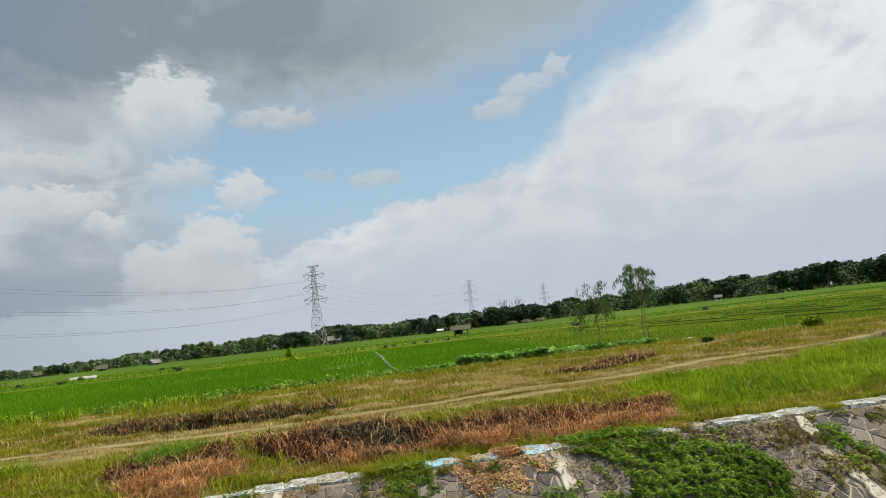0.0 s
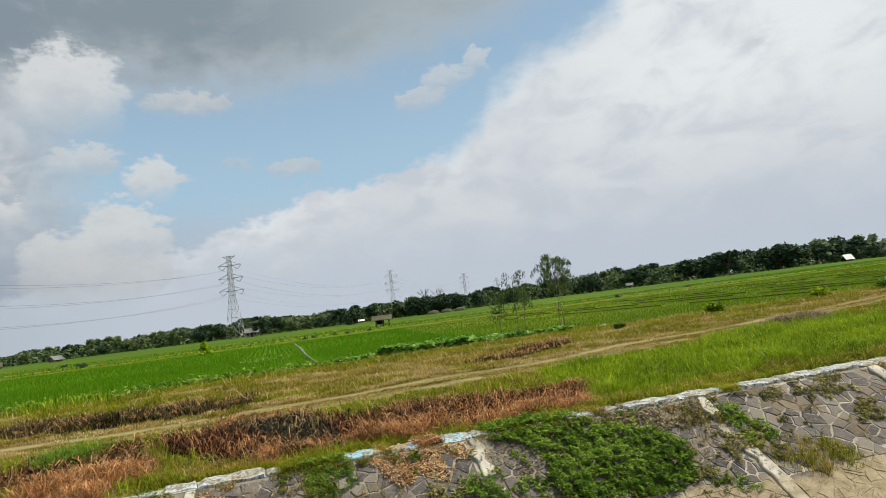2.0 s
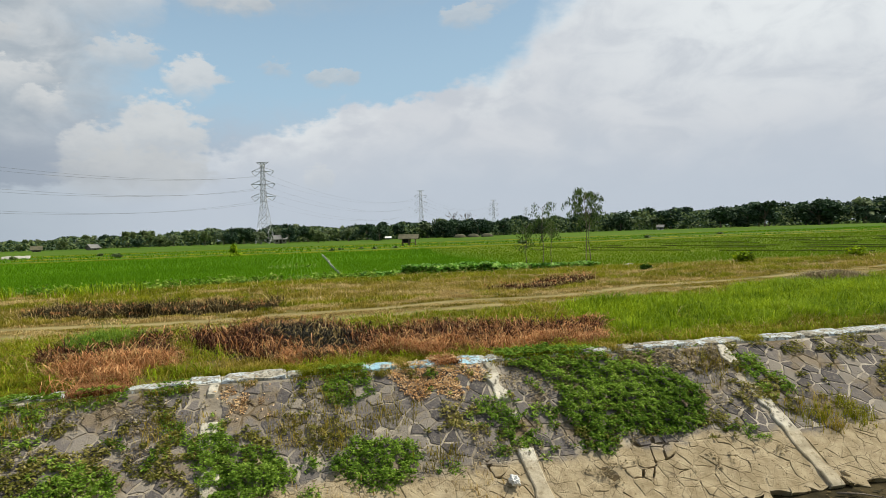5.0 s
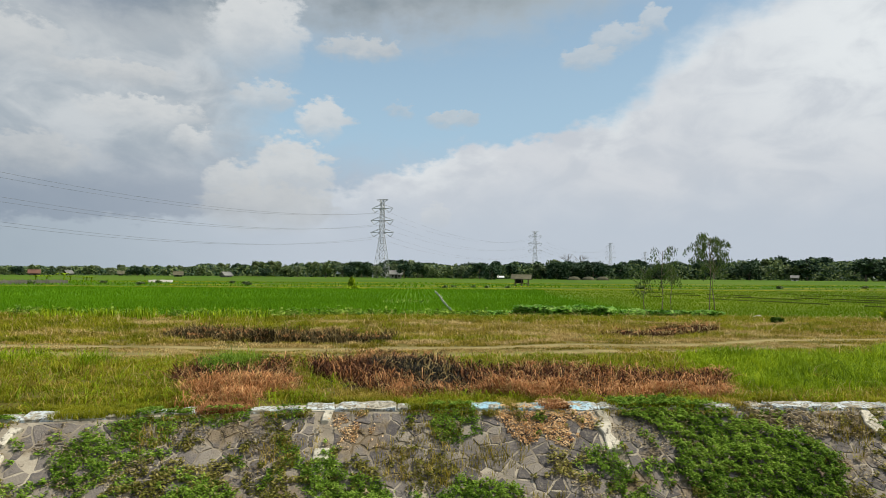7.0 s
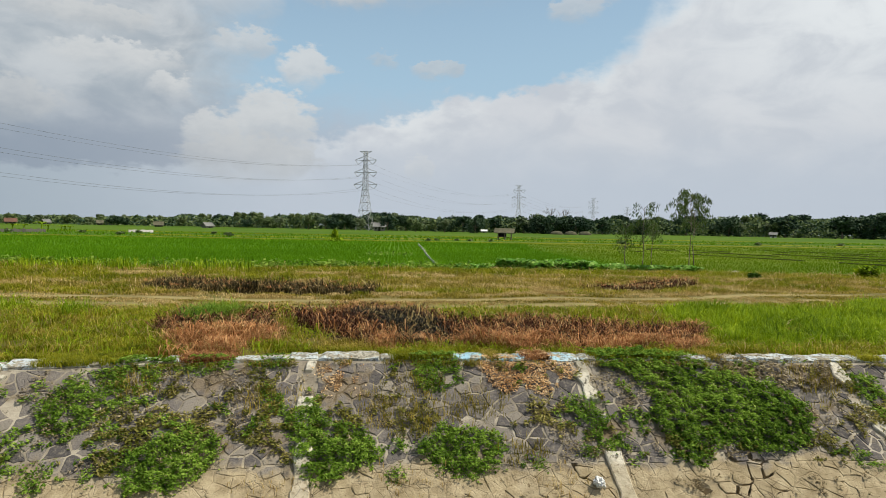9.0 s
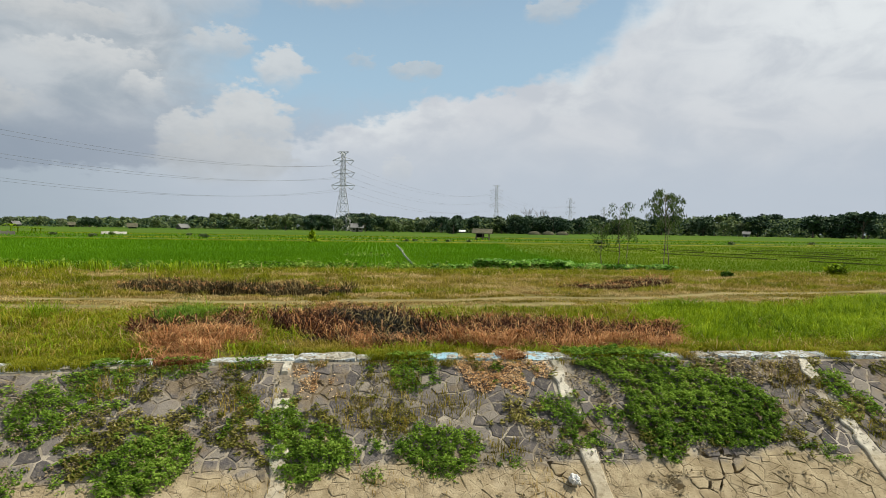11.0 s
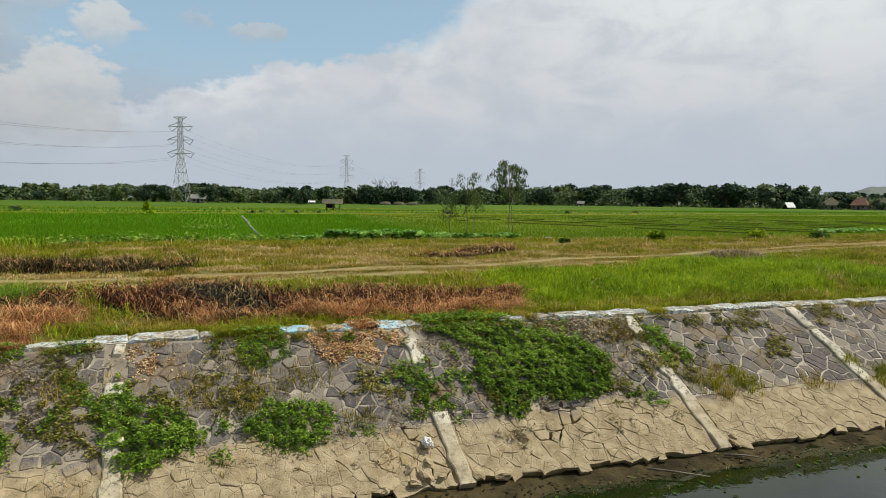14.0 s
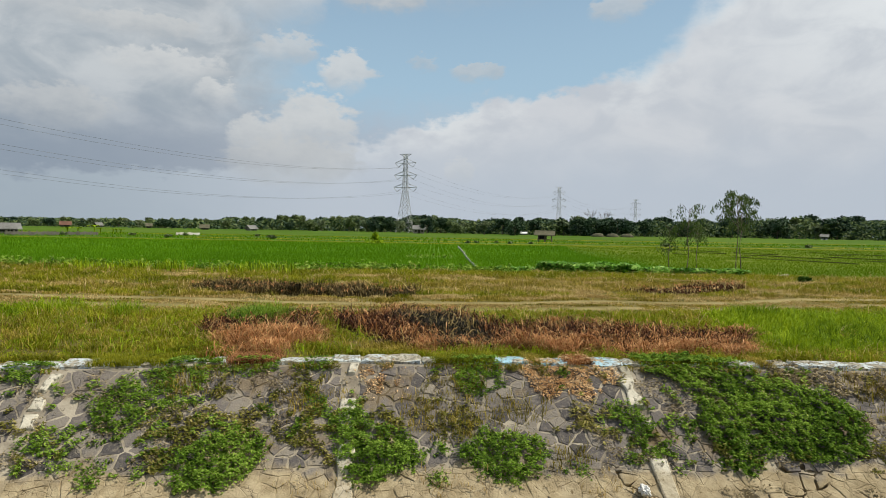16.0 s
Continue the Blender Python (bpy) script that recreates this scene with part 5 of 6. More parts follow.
def slim_tree(x, y, height, seed, spread, n_leaves, label, droop=0.9, bare=0.55):
    """A young tree with a thin trunk, arching limbs and hanging narrow leaves."""
    r = np.random.default_rng(seed)
    base = empty("tree", pose(x, y, float(ground_z(x, y))))
    tagged(base, label, "tree")
    bm = bmesh.new()
    trunk = [(0.04 * math.sin(i * 1.3 + seed), 0.03 * math.cos(i * 1.7), height * 0.9 * i / 7 - 0.03) for i in range(8)]
    tube(bm, trunk, [0.024 * (1 - 0.8 * i / 7) + 0.004 for i in range(8)])
    trunk_ob = part("trunk", bm, M_BARK, base, smooth=True)
    pts = []
    limbs = 17
    for i in range(limbs):
        k = (i + 0.5) / limbs
        h0 = height * (bare + (0.88 - bare) * k)
        a = i * 2.4 + seed + r.uniform(-0.4, 0.4)
        ln = spread * r.uniform(0.55, 1.1) * (1.1 - 0.45 * k)
        rise = ln * r.uniform(0.35, 0.8)
        c = [(0, 0, h0), (math.cos(a) * ln * 0.4, math.sin(a) * ln * 0.4, h0 + rise * 0.7), (math.cos(a) * ln * 0.75, math.sin(a) * ln * 0.75, h0 + rise), (math.cos(a) * ln, math.sin(a) * ln, h0 + rise * 0.55)]
        bm = bmesh.new()
        tube(bm, c, [0.010, 0.007, 0.004, 0.002], 4)
        part("limb", bm, M_BARK, trunk_ob)
        for q in range(4):
            t = (1.3, 1.9, 2.5, 2.95)[q] + r.uniform(-0.25, 0.04)
            j, f = int(t), t - int(t)
            q0 = np.array(c[j]) * (1 - f) + np.array(c[j + 1]) * f
            for _ in range(int(n_leaves / (limbs * 4) * r.uniform(0.4, 1.6))):
                pts.append(q0 + r.normal(0, 0.055, 3) - np.array([0, 0, abs(r.normal(0, 0.13)) * droop]))
    pts = np.array(pts)
    n = len(pts)
    down = np.stack([r.normal(0, 0.45, n), r.normal(0, 0.45, n), -np.ones(n)], 1)
    down /= np.linalg.norm(down, axis=1)[:, None]
    side = np.cross(down, r.normal(0, 1, (n, 3)))
    side /= np.linalg.norm(side, axis=1)[:, None]
    ln = r.uniform(0.10, 0.22, n)[:, None]
    ob = fast_mesh("leaves", np.stack([pts, pts + down * ln * 0.45 + side * 0.02, pts + down * ln, pts + down * ln * 0.45 - side * 0.02], 1), 4, M_WILLOW)
    ob.parent = base
    return base


slim_tree(14.1, 30.4, 4.15, 3, 1.25, 1500, "slender young tree with drooping narrow leaves at the field edge")
slim_tree(14.5, 30.9, 3.3, 13, 0.8, 500, "slender young tree with drooping narrow leaves at the field edge")
slim_tree(12.4, 32.0, 3.6, 5, 1.0, 750, "thin young tree with sparse drooping leaves at the field edge", 1.2, 0.35)
slim_tree(11.7, 32.6, 2.5, 8, 0.6, 300, "thin sapling with sparse drooping leaves at the field edge", 1.2, 0.35)
slim_tree(13.1, 32.6, 2.75, 21, 0.45, 260, "thin sapling with sparse drooping leaves at the field edge")


def far_tree(height, seed, mat, wide=0.55, lobes=12, n=1100, size=0.66, low=0.12):
    """One kind of tree of the far woods, built at the origin: tapered trunk with limbs and a crown of leaf clumps."""
    r = np.random.default_rng(seed)
    base = empty("tree")
    bm = bmesh.new()
    tube(bm, [(0, 0, -0.3), (0.1, 0.05, height * 0.3), (0.0, 0.1, height * 0.75)], [height * 0.03, height * 0.022, height * 0.006], 6)
    centres = []
    for i in range(lobes):
        a, d = r.uniform(0, 6.28), math.sqrt(r.uniform(0.0, 1.0)) * height * wide * 0.62
        z = height * r.uniform(low + 0.1, 0.84) * (1 - 0.22 * (d / (height * wide)) ** 2)
        centres.append((math.cos(a) * d, math.sin(a) * d, z))
        tube(bm, [(0, 0, height * 0.28), (centres[-1][0] * 0.5, centres[-1][1] * 0.5, z * 0.75), (centres[-1][0] * 0.9, centres[-1][1] * 0.9, z)], [height * 0.012, height * 0.008, height * 0.003], 4)
    part("trunk", bm, M_BARK, base)
    c = np.array(centres)[r.integers(0, lobes, n)]
    d = r.normal(0, 1, (n, 3))
    d /= np.linalg.norm(d, axis=1)[:, None]
    rad = height * wide * r.uniform(0.22, 0.42, lobes)[r.integers(0, lobes, n)]
    p = c + d * (rad * r.uniform(0.55, 1.08, n))[:, None] * np.array([1, 1, 0.75])
    p[:, 2] = np.maximum(p[:, 2], height * low * 0.6)
    ob = leaves("crown", p, size, mat, 0.2, 1.3)
    ob.parent = base
    return base


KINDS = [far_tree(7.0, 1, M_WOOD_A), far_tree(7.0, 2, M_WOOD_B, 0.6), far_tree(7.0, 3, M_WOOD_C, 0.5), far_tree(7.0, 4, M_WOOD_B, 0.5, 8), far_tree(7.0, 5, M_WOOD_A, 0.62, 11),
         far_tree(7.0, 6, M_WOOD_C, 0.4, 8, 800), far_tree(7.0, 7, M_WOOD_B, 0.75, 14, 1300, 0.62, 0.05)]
LABELS = ["round-crowned olive green tree in the far tree line", "dark green tree in the far tree line", "grey-green tree in the far tree line", "dark tree in the far tree line", "broad olive green tree in the far tree line",
          "slim pale green tree in the far tree line", "broad dense dark tree in the far tree line"]
for k, l in zip(KINDS, LABELS):
    tagged(k, l, "tree", "trees of the far tree line")


def line_dist(a):
    return float(np.interp(a, [-50, -25, -8, 5, 14, 25, 70], [430, 410, 370, 330, 330, 420, 430]))


def line_top(a):
    return float(np.interp(a, [-50, -30, -22, -14, -8, 0, 5, 10, 14, 18, 22, 30, 40, 46, 52, 58, 66], [0.55, 0.55, 0.65, 1.0, 1.25, 1.45, 1.15, 1.4, 1.5, 1.35, 1.4, 1.75, 1.7, 1.75, 1.05, 1.6, 1.75]))


def put_tree(kind, a, dist, height):
    s = height / 7.0
    m = pose(dist * math.sin(radians(a)), dist * math.cos(radians(a)), -0.2, 0, 0, float(rng.uniform(0, 360))) @ Matrix.Diagonal((s * rng.uniform(0.9, 1.25), s * rng.uniform(0.9, 1.25), s, 1))
    ob = copy_thing(KINDS[kind], m)
    ob.matrix_basis = m
    return ob


for i in range(260):
    a = -44 + 114 * (i + rng.uniform(-0.4, 0.4)) / 260
    d = line_dist(a) * rng.uniform(0.97, 1.22)
    h = (d * math.tan(radians(line_top(a))) + 1.8) * rng.uniform(0.62, 1.15)
    dark = field_noise(a, 0, 0.25, 99) + (0.25 if a > 24 else 0.0)
    # More of the pale grey-green kinds to the left, for haze in the colour.
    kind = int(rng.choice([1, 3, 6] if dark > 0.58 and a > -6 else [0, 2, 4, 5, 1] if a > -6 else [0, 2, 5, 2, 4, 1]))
    put_tree(kind, a, d, h)
for a, d, h, kind in ((12.6, 315, 9.2, 6), (13.6, 310, 9.8, 6), (14.6, 312, 9.5, 6), (15.6, 310, 9.3, 6), (16.5, 314, 8.6, 1), (0.8, 320, 9.6, 1), (43.4, 415, 16.5, 1), (45.4, 420, 17.5, 2), (57.2, 425, 16.5, 3), (60, 428, 15.5, 4), (48.5, 400, 8.5, 1), (50.9, 398, 6.6, 3), (52.7, 396, 6.2, 0), (56.6, 396, 8.4, 3), (59.6, 398, 9.2, 1), (60.7, 396, 9.0, 4), (63.3, 385, 7.6, 1), (54.2, 430, 12.4, 1), (55.3, 432, 11.6, 3), (51.4, 430, 10.8, 2), (61.2, 428, 12.5, 3),
                      (58.3, 428, 14.2, 1), (65.6, 392, 9.6, 3), (62.2, 440, 17.2, 2), (53.0, 384, 4.6, 1), (54.3, 386, 4.2, 3), (49.0, 384, 4.4, 6), (50.6, 386, 4.6, 1), (57.5, 384, 5.2, 6), (58.8, 386, 5.4, 3), (61.6, 384, 5.0, 1), (63.0, 383, 5.2, 6), (48.0, 388, 4.2, 3), (46.2, 395, 4.8, 6), (-22.5, 390, 6.5, 1), (-22.0, 300, 4.5, 1), (-12.6, 320, 5.2, 1)):
    put_tree(kind, a, d, h)
for i, k in enumerate(KINDS):
    k.location = (-40.0 + 12.0 * i, 300 - 6.0 * i, -0.2)

# the closed mass of low growth behind and between the trees
n = 52000
a = rng.uniform(-46, 72, n)
d = np.interp(a, [-50, -25, -8, 5, 14, 25, 70], [430, 410, 370, 330, 330, 420, 430]) * rng.uniform(1.0, 1.25, n)
top = d * np.tan(np.radians(np.interp(a, [-50, -30, -22, -14, -8, 0, 5, 10, 14, 18, 22, 30, 40, 46, 52, 58, 66], [0.55, 0.55, 0.65, 1.0, 1.25, 1.45, 1.15, 1.4, 1.5, 1.35, 1.4, 1.75, 1.7, 1.75, 1.05, 1.6, 1.75]))) + 1.8
z = top * rng.uniform(0.0, 0.9, n) * (0.55 + 0.45 * field_noise(a, a * 0, 1.2, 111))
p = np.stack([d * np.sin(np.radians(a)), d * np.cos(np.radians(a)), z], 1)
tagged(leaves("woods", p[:26000], 1.25, M_WOOD_A, 0.2), "dense green woods closing the plain", "woods", kind="stuff")
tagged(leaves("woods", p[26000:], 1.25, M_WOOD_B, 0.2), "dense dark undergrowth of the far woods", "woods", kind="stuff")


def bare_tree(a, dist, height, seed):
    """A leafless tree of forking limbs."""
    r = np.random.default_rng(seed)
    base = empty("bare_tree", pose(dist * math.sin(radians(a)), dist * math.cos(radians(a)), -0.2))
    tagged(base, "nearly leafless grey tree above the dark tree line", "tree")
    bm = bmesh.new()
    part_bm = bmesh.new()
    tube(bm, [(0, 0, 0), (0.1, 0, height * 0.5), (0, 0.1, height * 0.7)], [0.16, 0.12, 0.08], 6)
    for i in range(12):
        b, q = r.uniform(0, 6.28), r.uniform(0.3, 1.0)
        e = Vector((math.cos(b) * height * 0.3 * q, math.sin(b) * height * 0.3 * q, height * r.uniform(0.82, 1.0)))
        s = Vector((0, 0, height * r.uniform(0.4, 0.68)))
        tube(part_bm, [s, s.lerp(e, 0.5) + Vector((0, 0, 0.2)), e], [0.07, 0.05, 0.03], 4)
        for k in range(3):
            f = e + Vector((r.normal(0, 0.6), r.normal(0, 0.6), abs(r.normal(0.3, 0.3))))
            tube(part_bm, [s.lerp(e, 0.6), f], [0.035, 0.02], 4)
    part("trunk", bm, M_BARK, base)
    part("limbs", part_bm, M_BARK, base)


bare_tree(13.4, 335, 13.4, 1)
bare_tree(14.6, 338, 12.8, 2)

# ---- pylons and wires ----


def bar(bm, a, b, r):
    tube(bm, [a, b], [r, r], 4)


TALL = 1.053
PYLON_H, ARMS = 37.5, ((33.2, 5.4), (27.4, 5.8), (21.6, 6.0))


def half_width(z):
    return 3.4 + (1.1 - 3.4) * z / 19.5 if z < 19.5 else 1.1 + (0.7 - 1.1) * (z - 19.5) / 18.0


def pylon(x, y, turn, thick, name="pylon"):
    """A lattice steel tower with three pairs of arms and a short earth-wire arm."""
    base = empty(name, pose(x, y, -0.2, 0, 0, turn) @ Matrix.Scale(TALL, 4))
    tagged(base, "tall grey lattice steel power pylon with three pairs of arms", "pylon", "pylons of the power line")
    levels = [0, 5, 9.5, 13.3, 16.6, 19.5, 21.6, 24.5, 27.4, 30.3, 33.2, 35.5, PYLON_H]
    corners = ((-1, -1), (1, -1), (1, 1), (-1, 1))
    for cx, cy in corners:
        bm = bmesh.new()
        tube(bm, [(cx * half_width(a), cy * half_width(a), a) for a in levels], [thick * 0.6] * len(levels), 4)
        part("leg", bm, M_STEEL, base)
    bm = bmesh.new()
    for a, b in zip(levels, levels[1:]):
        wa, wb = half_width(a), half_width(b)
        for (c1, d1), (c2, d2) in zip(corners, corners[1:] + corners[:1]):
            bar(bm, (c1 * wa, d1 * wa, a), (c2 * wb, d2 * wb, b), thick * 0.55)
            bar(bm, (c2 * wa, d2 * wa, a), (c1 * wb, d1 * wb, b), thick * 0.55)
            bar(bm, (c1 * wb, d1 * wb, b), (c2 * wb, d2 * wb, b), thick * 0.5)
    part("lattice", bm, M_STEEL, base)
    for z, reach in ARMS + ((PYLON_H, 3.0),):
        for s in (-1, 1):
            bm = bmesh.new()
            w = half_width(z)
            tip = (s * reach, 0, z + (0.0 if z == PYLON_H else 0.2))
            for d in (-1, 1):
                bar(bm, (s * w, d * w, z), tip, thick * 0.7)
                bar(bm, (s * w, d * w, z + (-1.2 if z == PYLON_H else 1.9)), tip, thick * 0.6)
            arm = part("arm", bm, M_STEEL, base)
            if z != PYLON_H:
                bm = bmesh.new()
                low = (s * (reach - 1.7), 0, z - 1.9)
                bar(bm, (s * (reach - 0.1), 0, z), low, thick * 0.9)
                bar(bm, (s * (w + 0.3), 0, z), low, thick * 0.9)
                part("insulator", bm, M_STEEL, arm)
    return base


def polar(a, d):
    return d * math.sin(radians(a)), d * math.cos(radians(a))


PA, PB, PC, PD = polar(-2.76, 328), polar(10.67, 557), polar(17.04, 765), polar(19.86, 1053)
P0 = (PA[0] - (PB[0] - PA[0]) * 1.02, PA[1] - (PB[1] - PA[1]) * 1.02)
TURN = math.degrees(math.atan2(PB[1] - PA[1], PB[0] - PA[0])) - 90.0
TURN_A = TURN
pylon(*PA, TURN_A + 8, 0.13)
pylon(*PB, TURN_A + 2, 0.09)
pylon(*PC, TURN_A - 4, 0.095)
pylon(*PD, TURN_A - 4, 0.11)


def wire(p, q, sag, name="power_line", r=0.03):
    bm = bmesh.new()
    n = 24
    pts = [Vector(p).lerp(Vector(q), i / n) - Vector((0, 0, sag * 4 * (i / n) * (1 - i / n))) for i in range(n + 1)]
    tube(bm, pts, [r] * (n + 1), 4)
    return tagged(part(name, bm, M_WIRE), "thin sagging power line between the pylons", "power line", "wires of the power line")


def span(a, b, ta, tb, sag, r):
    for z, reach in ARMS:
        for s in (-1, 1):
            o = reach - 1.7
            pa = (a[0] + s * o * math.cos(radians(ta)), a[1] + s * o * math.sin(radians(ta)), (z - 2.1) * TALL)
            pb = (b[0] + s * o * math.cos(radians(tb)), b[1] + s * o * math.sin(radians(tb)), (z - 2.1) * TALL)
            wire(pa, pb, sag, r=r)


span(P0, PA, TURN_A + 8, TURN_A + 8, 8.6, 0.028)
span(PA, PB, TURN_A + 8, TURN_A + 2, 8.0, 0.022)
span(PB, PC, TURN_A + 2, TURN_A - 4, 8.0, 0.028)

# ---- buildings ----


def house(a, dist, w, d, wall, rise, roof_mat, wall_mat, label, turn=0.0, name="house", hip=0.0):
    """A small house with walls, a gabled roof with eaves, a door and windows."""
    x, y = polar(a, dist)
    if a < -10:
        w, d, wall, rise = w * 0.5, d * 0.5, wall * 0.6, rise * 0.55
    base = empty(name, pose(x, y, -0.2, 0, 0, turn - a))
    tagged(base, label, "house")
    bm = bmesh.new()
    t = 0.15
    for lo, hi in (((-w / 2, -d / 2, 0), (w / 2, -d / 2 + t, wall)), ((-w / 2, d / 2 - t, 0), (w / 2, d / 2, wall)), ((-w / 2, -d / 2 + t, 0), (-w / 2 + t, d / 2 - t, wall)), ((w / 2 - t, -d / 2 + t, 0), (w / 2, d / 2 - t, wall))):
        box(bm, lo, hi)
    for s in (-1, 1) if not hip else ():
        v = [bm.verts.new((s * (w / 2 - 0.02), q, z)) for q, z in ((-d / 2, wall), (d / 2, wall), (0, wall + rise * 0.92))]
        bm.faces.new(v if s > 0 else v[::-1])
    part("wall", bm, wall_mat, base)
    bm = bmesh.new()
    o = 0.6
    for s in (-1, 1):
        lo_z = wall - rise * o / (d / 2)
        v = [bm.verts.new(p) for p in ((-w / 2 - o, s * (d / 2 + o), lo_z), (w / 2 + o, s * (d / 2 + o), lo_z), (w / 2 + o - hip * w, 0, wall + rise), (-w / 2 - o + hip * w, 0, wall + rise))]
        u = [bm.verts.new(q.co + Vector((0, 0, 0.12))) for q in v]
        bm.faces.new(v), bm.faces.new(u[::-1])
        for i in range(4):
            bm.faces.new((v[i], u[i], u[(i + 1) % 4], v[(i + 1) % 4]))
    if hip:
        for e in (-1, 1):
            v = [bm.verts.new((e * q, y, z)) for q, y, z in ((w / 2 + o, -d / 2 - o, wall - rise * o / (d / 2)), (w / 2 + o, d / 2 + o, wall - rise * o / (d / 2)), (w / 2 + o - hip * w, 0, wall + rise))]
            u = [bm.verts.new(q.co + Vector((0, 0, 0.11))) for q in v]
            bm.faces.new(v), bm.faces.new(u[::-1])
            for i in range(3):
                bm.faces.new((v[i], u[i], u[(i + 1) % 3], v[(i + 1) % 3]))
    bmesh.ops.recalc_face_normals(bm, faces=bm.faces)
    part("roof", bm, roof_mat, base)
    bm = bmesh.new()
    box(bm, (-0.45, -d / 2 - 0.03, 0.05), (0.45, -d / 2 + 0.02, min(2.0, wall * 0.8)))
    part("door", bm, M_DARK, base)
    for wx in (-w * 0.3, w * 0.3):
        bm = bmesh.new()
        box(bm, (wx - 0.5, -d / 2 - 0.03, wall * 0.35), (wx + 0.5, -d / 2 + 0.02, wall * 0.75))
        win = part("window", bm, M_DARK, base)
        bm = bmesh.new()
        for lo, hi in (((wx - 0.58, -0.05, wall * 0.35 - 0.08), (wx + 0.58, 0.0, wall * 0.35)), ((wx - 0.58, -0.05, wall * 0.75), (wx + 0.58, 0.0, wall * 0.75 + 0.08)), ((wx - 0.58, -0.05, wall * 0.35), (wx - 0.5, 0.0, wall * 0.75)), ((wx + 0.5, -0.05, wall * 0.35), (wx + 0.58, 0.0, wall * 0.75))):
            box(bm, (lo[0], lo[1] - d / 2, lo[2]), (hi[0], hi[1] - d / 2, hi[2]))
        part("window_frame", bm, M_SHEET, win)
    return base


house(47.0, 396, 3.4, 5, 1.3, 2.2, M_WHITE, M_DARK, "small field shelter with a bright white roof", 30)
house(49.8, 394, 9, 9, 2.6, 3.6, M_THATCH, M_WALL, "low house with a brown hipped roof among the trees", 8, hip=0.5)
house(51.7, 396, 7, 8, 2.8, 3.4, M_TILE, M_WALL, "small house with a red tiled roof beside the field", -12, hip=0.35)
house(53.2, 398, 8, 8, 2.8, 3.0, M_THATCH, M_WALL, "grey house with a weathered roof beside the field", -14, hip=0.4)
house(54.4, 394, 6, 6, 2.6, 1.6, M_TIN, M_WALL, "pale house with a light tin roof beside the field", 25)
house(55.4, 400, 4, 5, 4.0, 2.6, M_WHITE, M_WALL, "narrow house with a bright white gable", 62)
house(57.1, 398, 7, 7, 2.6, 2.6, M_TILE, M_WALL, "low house with an old red tiled roof among trees", 5, hip=0.3)
house(58.5, 394, 6, 8, 2.8, 3.4, M_THATCH, M_WALL, "small brown-roofed house among trees", 65)
house(62.1, 392, 7, 7, 2.4, 2.8, M_TIN, M_WALL, "house with a pale green tin roof among trees", 24)
house(64.3, 372, 11, 8, 3.0, 4.0, M_TILE, M_WALL, "house with a tall red tiled roof at the field", 4, hip=0.2)
house(-33.2, 128, 5, 4, 2.0, 1.1, M_TIN, M_WALL, "small shed with a bright tin roof in the fields", 10)
house(-15.8, 312, 8, 6, 2.0, 2.2, M_TIN, M_WALL, "far house with a pale tin roof at the woods", 40)
house(-19.5, 330, 7, 6, 2.0, 2.2, M_THATCH, M_DARK, "far house with a grey-brown roof at the woods", 0)
house(-29.5, 390, 9, 7, 2.4, 2.6, M_TILE, M_DARK, "far house with a red-brown roof at the woods", 0)
house(-27.3, 395, 6, 6, 2.4, 2.2, M_TIN, M_DARK, "far house with a grey tin roof at the woods", 30)
house(-23.7, 398, 5, 6, 2.4, 2.2, M_THATCH, M_DARK, "far house with a grey-brown roof at the woods", 0)
house(-1.5, 300, 5, 5, 2.2, 1.6, M_TIN, M_WALL, "far hut with a tin roof at the woods", 0)
house(31.0, 400, 3.2, 3.0, 1.9, 1.1, M_TIN, M_WHITE, "tiny white hut before the dark woods", 0)
house(7.7, 322, 2.2, 2.0, 1.0, 0.5, M_WHITE, M_WALL, "tiny white-roofed hut at the woods", 0)


def field_hut():
    """An open hut on posts with a raised floor and a sagging roof."""
    base = empty("field_hut", pose(18.5, 110.4, -0.15, 0, 0, -14))
    tagged(base, "open wooden field hut on posts with a weathered roof", "hut")
    for px in (-1.1, 0.0, 1.1):
        for py in (-0.8, 0.8):
            bm = bmesh.new()
            tube(bm, [(px, py, -0.1), (px, py, 1.55)], [0.06, 0.05], 6)
            part("post", bm, M_BARK, base)
    bm = bmesh.new()
    box(bm, (-1.3, -0.95, 0.55), (1.0, 0.95, 0.63))
    part("platform", bm, M_BARK, base)
    # Dark sheet added for the shaded inside under the roof.
    bm = bmesh.new()
    box(bm, (-1.25, 0.86, 0.63), (0.2, 0.9, 1.4))
    part("back_panel", bm, M_DARK, base)
    bm = bmesh.new()
    for s in (-1, 1):
        v = [bm.verts.new(p) for p in ((-1.75, s * 1.35, 1.25), (1.7, s * 1.35, 1.2), (1.7, 0, 1.98), (-1.75, 0, 2.02))]
        u = [bm.verts.new(q.co + Vector((0, 0, 0.09))) for q in v]
        bm.faces.new(v), bm.faces.new(u)
        for i in range(4):
            bm.faces.new((v[i], v[(i + 1) % 4], u[(i + 1) % 4], u[i]))
    bmesh.ops.recalc_face_normals(bm, faces=bm.faces)
    part("roof", bm, M_THATCH, base)


field_hut()


